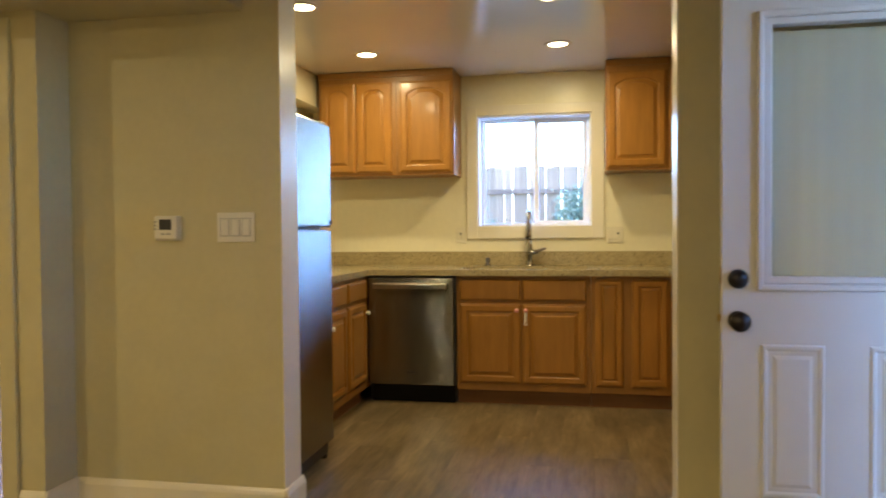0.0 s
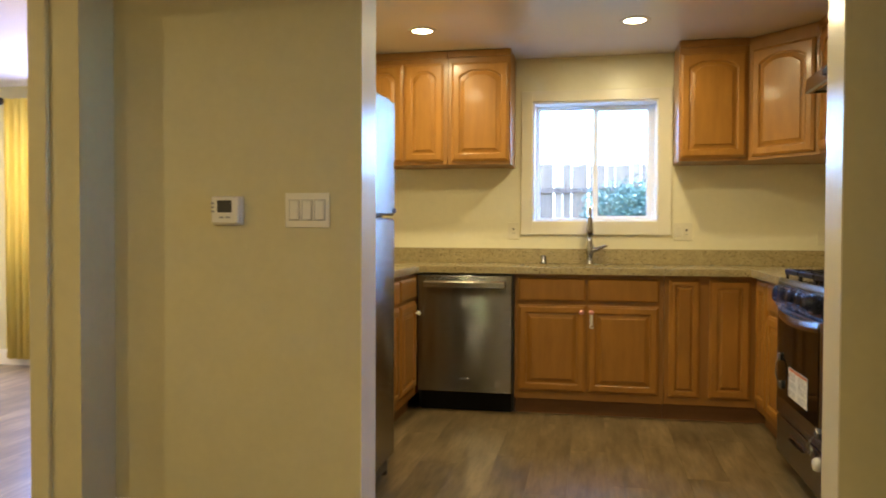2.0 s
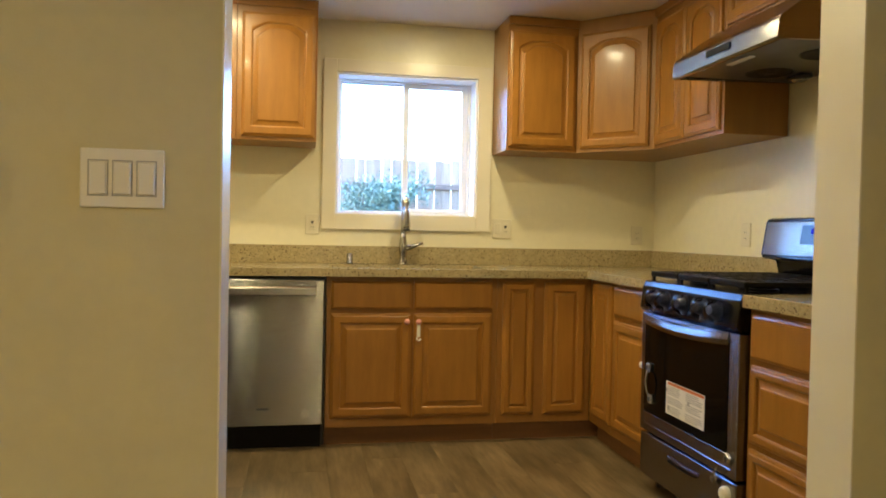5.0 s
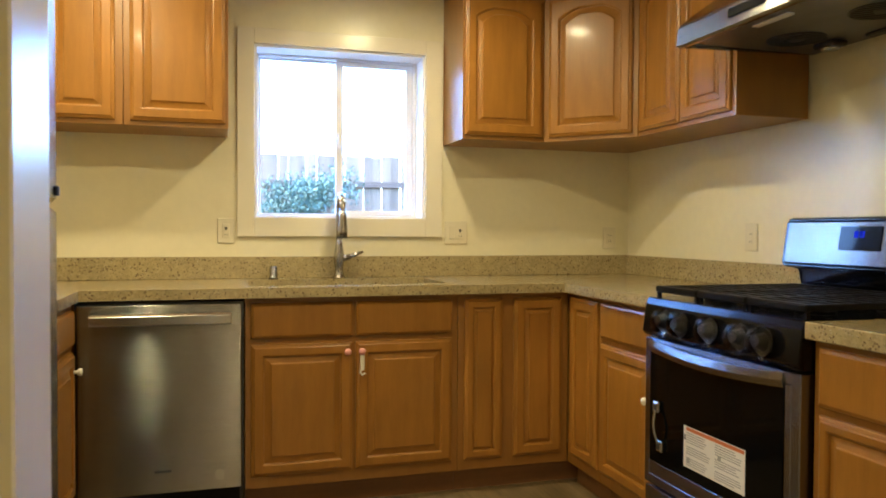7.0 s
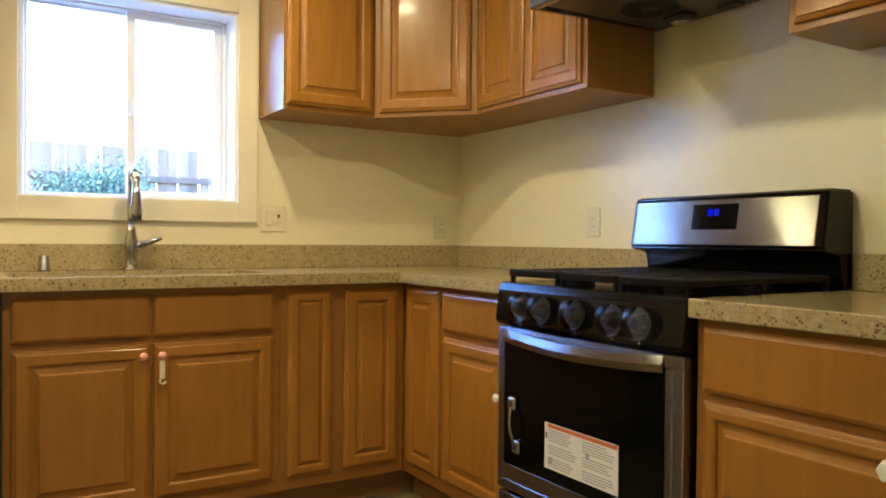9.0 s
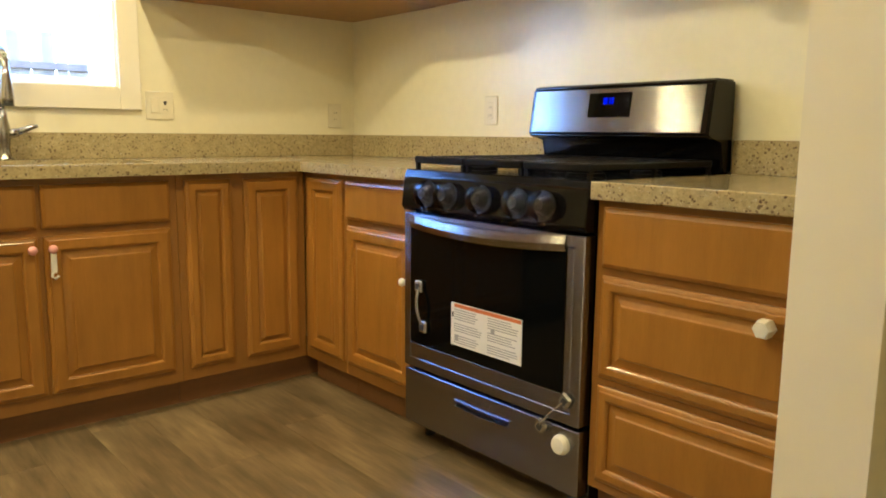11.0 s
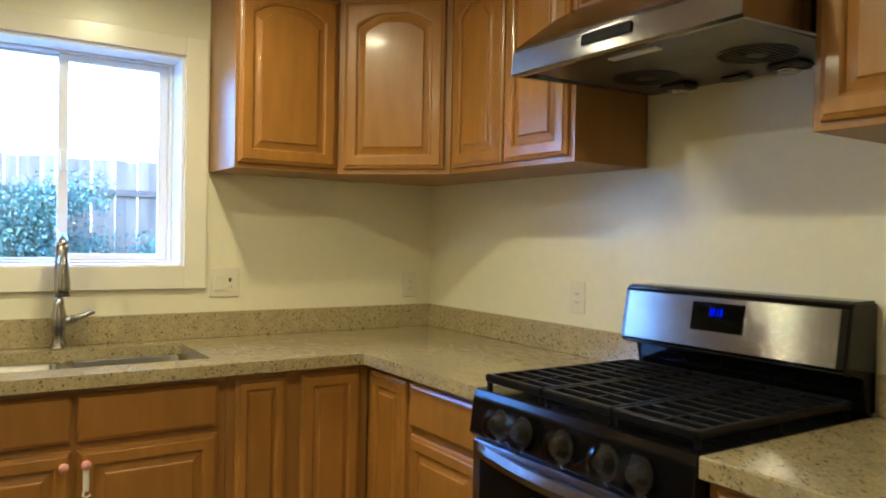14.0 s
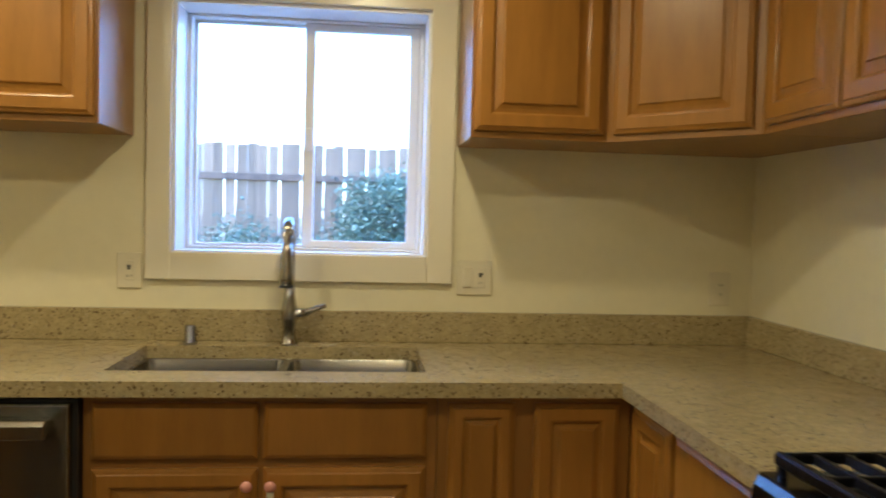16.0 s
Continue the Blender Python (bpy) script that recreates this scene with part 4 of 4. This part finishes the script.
part("base", boxes((-0.056, 0.056, -0.010, -0.0005, -0.050, 0.050), bevel=0.003), "plastic", th)
part("housing", boxes((-0.052, 0.052, -0.030, -0.0095, -0.045, 0.050), bevel=0.005), "plastic", th)
part("display", boxes((-0.028, 0.026, -0.0315, -0.0295, -0.006, 0.036), bevel=0.001), "dark", th)
bm = bmesh.new()
for i in range(3):
    box(bm, -0.050, -0.040, -0.0315, -0.0295, 0.022 - i * 0.014, 0.029 - i * 0.014)
box(bm, -0.020, -0.004, -0.0315, -0.0295, -0.026, -0.020)
box(bm, 0.004, 0.020, -0.0315, -0.0295, -0.026, -0.020)
part("buttons", bm, "grey_ink_and_shade", th, kind="stuff")


def downlight(x, y):
    o = thing("recessed_light", pose(x, y, CEIL), "round recessed ceiling light, switched on, warm white", "ceiling light", "recessed ceiling lights")
    bm = bmesh.new()
    lathe(bm, [(0.060, -0.0045), (0.064, -0.008), (0.084, -0.006), (0.088, -0.0005), (0.060, -0.0005)], Matrix(), 28)
    part("trim_ring", bm, "ceiling", o, smooth=False)
    bm = bmesh.new()
    lathe(bm, [(0, -0.003), (0.060, -0.003), (0.060, -0.0005), (0, -0.0005)], Matrix(), 28)
    part("lens", bm, "lens", o)


# The added, unseen room lamps get the same fitting as the real ones.
for x, y in KITCHEN_LAMPS + ROOM_AND_ADDED_LAMPS:
    downlight(x, y)

# ---- entry door, standing open ----
DY = -3.04
ed = thing("entry_door", pose(-0.755, DY, 0.0), "white half-glazed entry door with dark bronze knobs, standing open", "door")
DW_, DH_ = 0.760, 2.03
G = (0.150, DW_ - 0.150, 1.028, 1.842)


def door_leaf():
    bm = bmesh.new()
    x0, x1, z0, z1 = G
    box(bm, 0, x0, 0, 0.044, 0.012, DH_, 0)
    box(bm, x1, DW_, 0, 0.044, 0.012, DH_, 0)
    box(bm, x0, x1, 0, 0.044, 0.012, z0, 0)
    box(bm, x0, x1, 0, 0.044, z1, DH_, 0)
    return bm


part("leaf", door_leaf(), "white", ed)
part("glazing_frame", frame_bm(G[0] - 0.045, G[1] + 0.045, G[2] - 0.045, G[3] + 0.045, 0.022, -0.016, -0.0005, 0.005), "white", ed)
part("glazing_bead", frame_bm(G[0] - 0.022, G[1] + 0.022, G[2] - 0.022, G[3] + 0.022, 0.024, -0.009, -0.0005, 0.004), "white", ed)
part("glass", boxes((G[0] - 0.0, G[1] + 0.0, 0.018, 0.024, G[2], G[3])), "glass", ed)
for x0 in (0.120, 0.446):
    p = part("raised_panel", front_bm(0.194, 0.504, 0, [(0, 0, 0), (0.006, -0.007, 0), (0.014, -0.007, 0), (0.022, -0.001, 0), (0.036, -0.001, 0), (0.048, -0.006, 0)]), "white", ed)
    p.location = (x0, -0.0005, 0.305)
for z, nm in ((1.022, "deadbolt"), (0.886, "door_knob")):
    bm = bmesh.new()
    prof = [(0, 0), (0.031, 0), (0.031, 0.008), (0.024, 0.012), (0.012, 0.014), (0.012, 0.030), (0.027, 0.036), (0.033, 0.050), (0.028, 0.062), (0, 0.066)] if nm == "door_knob" else [(0, 0), (0.031, 0), (0.032, 0.010), (0.025, 0.018), (0.020, 0.024), (0, 0.026)]
    lathe(bm, prof, Matrix.Translation((0.048, -0.0005, z)) @ Matrix.Rotation(radians(90), 4, "X"), 24)
    part(nm, bm, "bronze", ed, smooth=True)
bm = bmesh.new()
zig = []
for i in range(41):
    u = G[0] + 0.004 + (G[1] - G[0] - 0.004) * i / 40
    zig.append((u, 0.052 + 0.0014 * math.sin(i * 0.35) + 0.0004 * math.sin(i * 1.3)))
prism(bm, zig + [(x, y + 0.0015) for x, y in reversed(zig)], "z", G[2] - 0.03, G[3] - 0.012)
part("blind", bm, "blind", ed, "pale green translucent cloth blind behind the glass")
gl = next(o for o in ed.children if o.name.startswith("glass"))
gl.visible_shadow = False
part("latch", boxes((-0.012, -0.0005, 0.016, 0.030, 0.879, 0.903), bevel=0.002), "brass", ed)
part("latch", boxes((-0.003, -0.0005, 0.008, 0.036, 1.004, 1.060), bevel=0.001), "brass", ed)

# ---- back room things ----
win2 = tagged(new("window_2"), "white framed window of the back room behind a curtain", kind="structure")
part("window_frame", frame_bm(-6.1, -4.6, 0.9, 2.1, 0.05, 0.28, 0.34), "vinyl", win2)
p2 = part("pane", boxes((-6.05, -4.65, 0.308, 0.312, 0.95, 2.05)), "glass", win2)
p2.visible_shadow = False
rod = thing("curtain_rod", pose(0, 0, 0), "dark curtain rod with a ball finial above the window", "curtain rod")
bm = bmesh.new()
tube(bm, [(-6.42, 0.15, 2.21), (-4.45, 0.15, 2.21)], 0.010, 10)
part("bar", bm, "bronze", rod)
for x in (-6.44, -4.43):
    bm = bmesh.new()
    lathe(bm, [(0, -0.032), (0.018, -0.026), (0.032, 0), (0.018, 0.026), (0, 0.032)], Matrix.Translation((x, 0.15, 2.21)), 14)
    part("finial", bm, "bronze", rod, smooth=True)
for x in (-6.30, -4.5):
    part("bracket", boxes((x - 0.008, x + 0.008, 0.15, 0.238, 2.192, 2.208)), "bronze", rod)


def curtain(x0, x1):
    o = thing("curtain", pose(0, 0, 0), "long yellow curtain hanging from the rod", "curtain", "curtains of the back window")
    bm = bmesh.new()
    N = 60
    top, bot, top2, bot2 = [], [], [], []
    for i in range(N + 1):
        x = x0 + (x1 - x0) * i / N
        y = 0.12 + 0.028 * math.sin(i * 0.9) + 0.008 * math.sin(i * 2.3)
        for lst, z, dy in ((top, 2.22, 0), (bot, 0.07, 0.01), (bot2, 0.07, 0.013), (top2, 2.22, 0.003)):
            lst.append(bm.verts.new((x, y + dy, z)))
    L = [top, bot, bot2, top2]
    for k in range(4):
        a, b = L[k], L[(k + 1) % 4]
        for i in range(N):
            bm.faces.new((a[i], a[i + 1], b[i + 1], b[i]))
    part("fabric", bm, "curtain", o, smooth=True)


curtain(-6.38, -5.80)
curtain(-4.95, -4.50)

cb = thing("coiled_cable", pose(-6.98, 0.225, 0), "black cable coiled and hanging from a wall plate", "cable")
bm = bmesh.new()
tube(bm, [(0.02, 0, 1.235), (-0.01, -0.02, 1.22), (-0.06, -0.03, 1.15), (-0.09, -0.03, 1.05), (-0.10, -0.03, 0.92)], 0.009, 8)
for k in range(4):
    tube(bm, [(-0.08 + k * 0.028 + 0.055 * math.cos(a), -0.05 - 0.006 * k + 0.012 * math.sin(a), 0.84 + 0.095 * math.sin(a)) for a in (2 * math.pi * i / 24 for i in range(25))], 0.009, 7)
tube(bm, [(0.02, -0.04, 0.85), (0.08, -0.04, 0.83), (0.09, -0.04, 0.80)], 0.008, 8)
part("coil", bm, "cable", cb, smooth=True)
wall_plate(pose(-6.94, 0.239, 1.26), 0.078, 0.118, "white cable plate on the pale wall of the back room")
wall_plate(pose(-6.86, 0.239, 0.50), 0.078, 0.118, "white outlet plate low on the pale wall of the back room")

# ---- outside ----
bm = bmesh.new()
box(bm, -400, 400, 0.39, 700, -0.30, -0.12)
box(bm, 0.27, 400, -400, 0.388, -0.30, -0.12)
struct("ground", bm, "earth", "bare garden ground behind the fence line")
FEN_Y, FEN_TOP = 7.5, 2.27
fence = tagged(new("fence"), "weathered cedar board fence with a dark top rail", "fence")
rnd = random.Random(7)
base_me = None
x = -9.0
while x < 8.0:
    h = FEN_TOP + rnd.uniform(-0.025, 0.015)
    if base_me is None:
        bm = bmesh.new()
        box(bm, 0, 0.132, 0, 0.018, 0, 1.0, 0.0015)
        ob = part("board", bm, "fence", fence)
        base_me = ob.data
    else:
        ob = new("board", base_me)
        ob.parent = fence
    ob.location = (x, FEN_Y + rnd.uniform(-0.006, 0.006), -0.13)
    ob.rotation_euler = (0, radians(rnd.uniform(-0.4, 0.4)), 0)
    ob.scale = (rnd.uniform(1.0, 1.055), 1, h + 0.13)
    x += 0.141
for z in (0.25, 1.84):
    part("rail", boxes((-9, 8.1, FEN_Y - 0.046, FEN_Y - 0.008, z - 0.045, z + 0.045), bevel=0.003), "bark", fence)


def shrub(x, y, z, rx, rz, n, seed, label):
    o = thing("shrub", pose(x, y, z), label, "shrub", "shrubs along the fence")
    rnd = random.Random(seed)
    bm = bmesh.new()
    verts, faces = [], []
    stems = bmesh.new()
    for s in range(9):
        a = rnd.uniform(0, 6.283)
        tx, ty, tz = rx * 0.7 * math.cos(a), rx * 0.4 * math.sin(a), rz * rnd.uniform(0.6, 0.95)
        tube(stems, [(0.02 * math.cos(a), 0.02 * math.sin(a), 0), (tx * 0.4, ty * 0.4, tz * 0.5), (tx, ty, tz)], [0.012, 0.008, 0.003], 5)
    part("stems", stems, "bark", o)
    clumps = [(rnd.gauss(0, rx * 0.42), rnd.gauss(0, rx * 0.25), rz * rnd.uniform(0.15, 0.92)) for _ in range(40)]
    for i in range(n):
        cx, cy, cz = clumps[rnd.randrange(len(clumps))]
        r = rx * 0.20
        p = Vector((cx + rnd.gauss(0, r), cy + rnd.gauss(0, r), max(0.02, cz + rnd.gauss(0, r))))
        L, Wd = rnd.uniform(0.030, 0.062), rnd.uniform(0.011, 0.021)
        q = Euler((rnd.uniform(0, 6.28), rnd.uniform(0, 6.28), rnd.uniform(0, 6.28))).to_matrix()
        k = len(verts)
        for v in ((0, 0, 0), (L * 0.5, Wd, 0.004), (L, 0, 0), (L * 0.5, -Wd, 0.004)):
            verts.append(p + q @ Vector(v))
        faces.append((k, k + 1, k + 2, k + 3))
    me = bpy.data.meshes.new("leaves")
    me.from_pydata([tuple(v) for v in verts], [], faces)
    me.materials.append(M["leaf"])
    bm.free()
    ob = new("leaves", me)
    ob.parent = o
    tagged(ob, kind="stuff")
    return o


shrub(-1.05, 6.8, -0.12, 0.66, 2.02, 15000, 3, "tall leafy green garden shrub by the fence")
shrub(-3.0, 6.7, -0.12, 0.80, 1.30, 12000, 5, "low green garden shrub along the fence")
shrub(0.7, 6.9, -0.12, 0.80, 1.35, 10000, 8, "low green garden shrub beside the tall one")
shrub(-1.9, 6.75, -0.12, 0.60, 1.20, 8000, 12, "low green garden shrub between the others")
shrub(-4.4, 6.8, -0.12, 0.70, 1.15, 6000, 13, "low green garden shrub far along the fence")
shrub(2.6, 6.9, -0.12, 0.80, 1.45, 9000, 9, "low green garden shrub at the fence end")

# ---- floor planks ----
fl = struct("floor", boxes((-7.35, EX + T, -7.74, 0.38, -0.12, -0.006)), "kick", "grey-brown wood-look vinyl plank floor")
PW, PL = 0.182, 1.22
rnd = random.Random(11)
plank_me = None
count = 0
y0s = {}
cols = int((7.35 + EX + T) / PW) + 1
for i in range(cols):
    x = -7.35 + i * PW
    off = (i * 0.43) % 1.0 * PL
    y = -4.6 - off
    while y < 0.38:
        ya, yb = max(y, -4.6), min(y + PL, 0.38)
        if yb - ya > 0.05:
            if plank_me is None:
                bm = bmesh.new()
                bmesh.ops.create_cube(bm, size=1.0)
                for v in bm.verts:
                    top = v.co.z > 0
                    v.co = (v.co.x + 0.5, v.co.y + 0.5, 0 if top else -1)
                ob = part("plank", bm, "plank", fl)
                plank_me = ob.data
            else:
                ob = new("plank", plank_me)
                ob.parent = fl
            ob.location = (x + 0.0003, ya + 0.0003, 0.0)
            ob.scale = (PW - 0.0006, yb - ya - 0.0006, 0.0055)
            count += 1
        y += PL
# the part of the near room behind, one sheet of joined planks
bm = bmesh.new()
for i in range(cols):
    x = -7.35 + i * PW
    y = -7.6
    while y < -4.6:
        yb = min(y + PL, -4.6)
        box(bm, x + 0.0006, x + PW - 0.0006, y + 0.0006, yb - 0.0006, -0.0055, 0)
        y += PL
part("planks", bm, "plank", fl, kind="stuff")
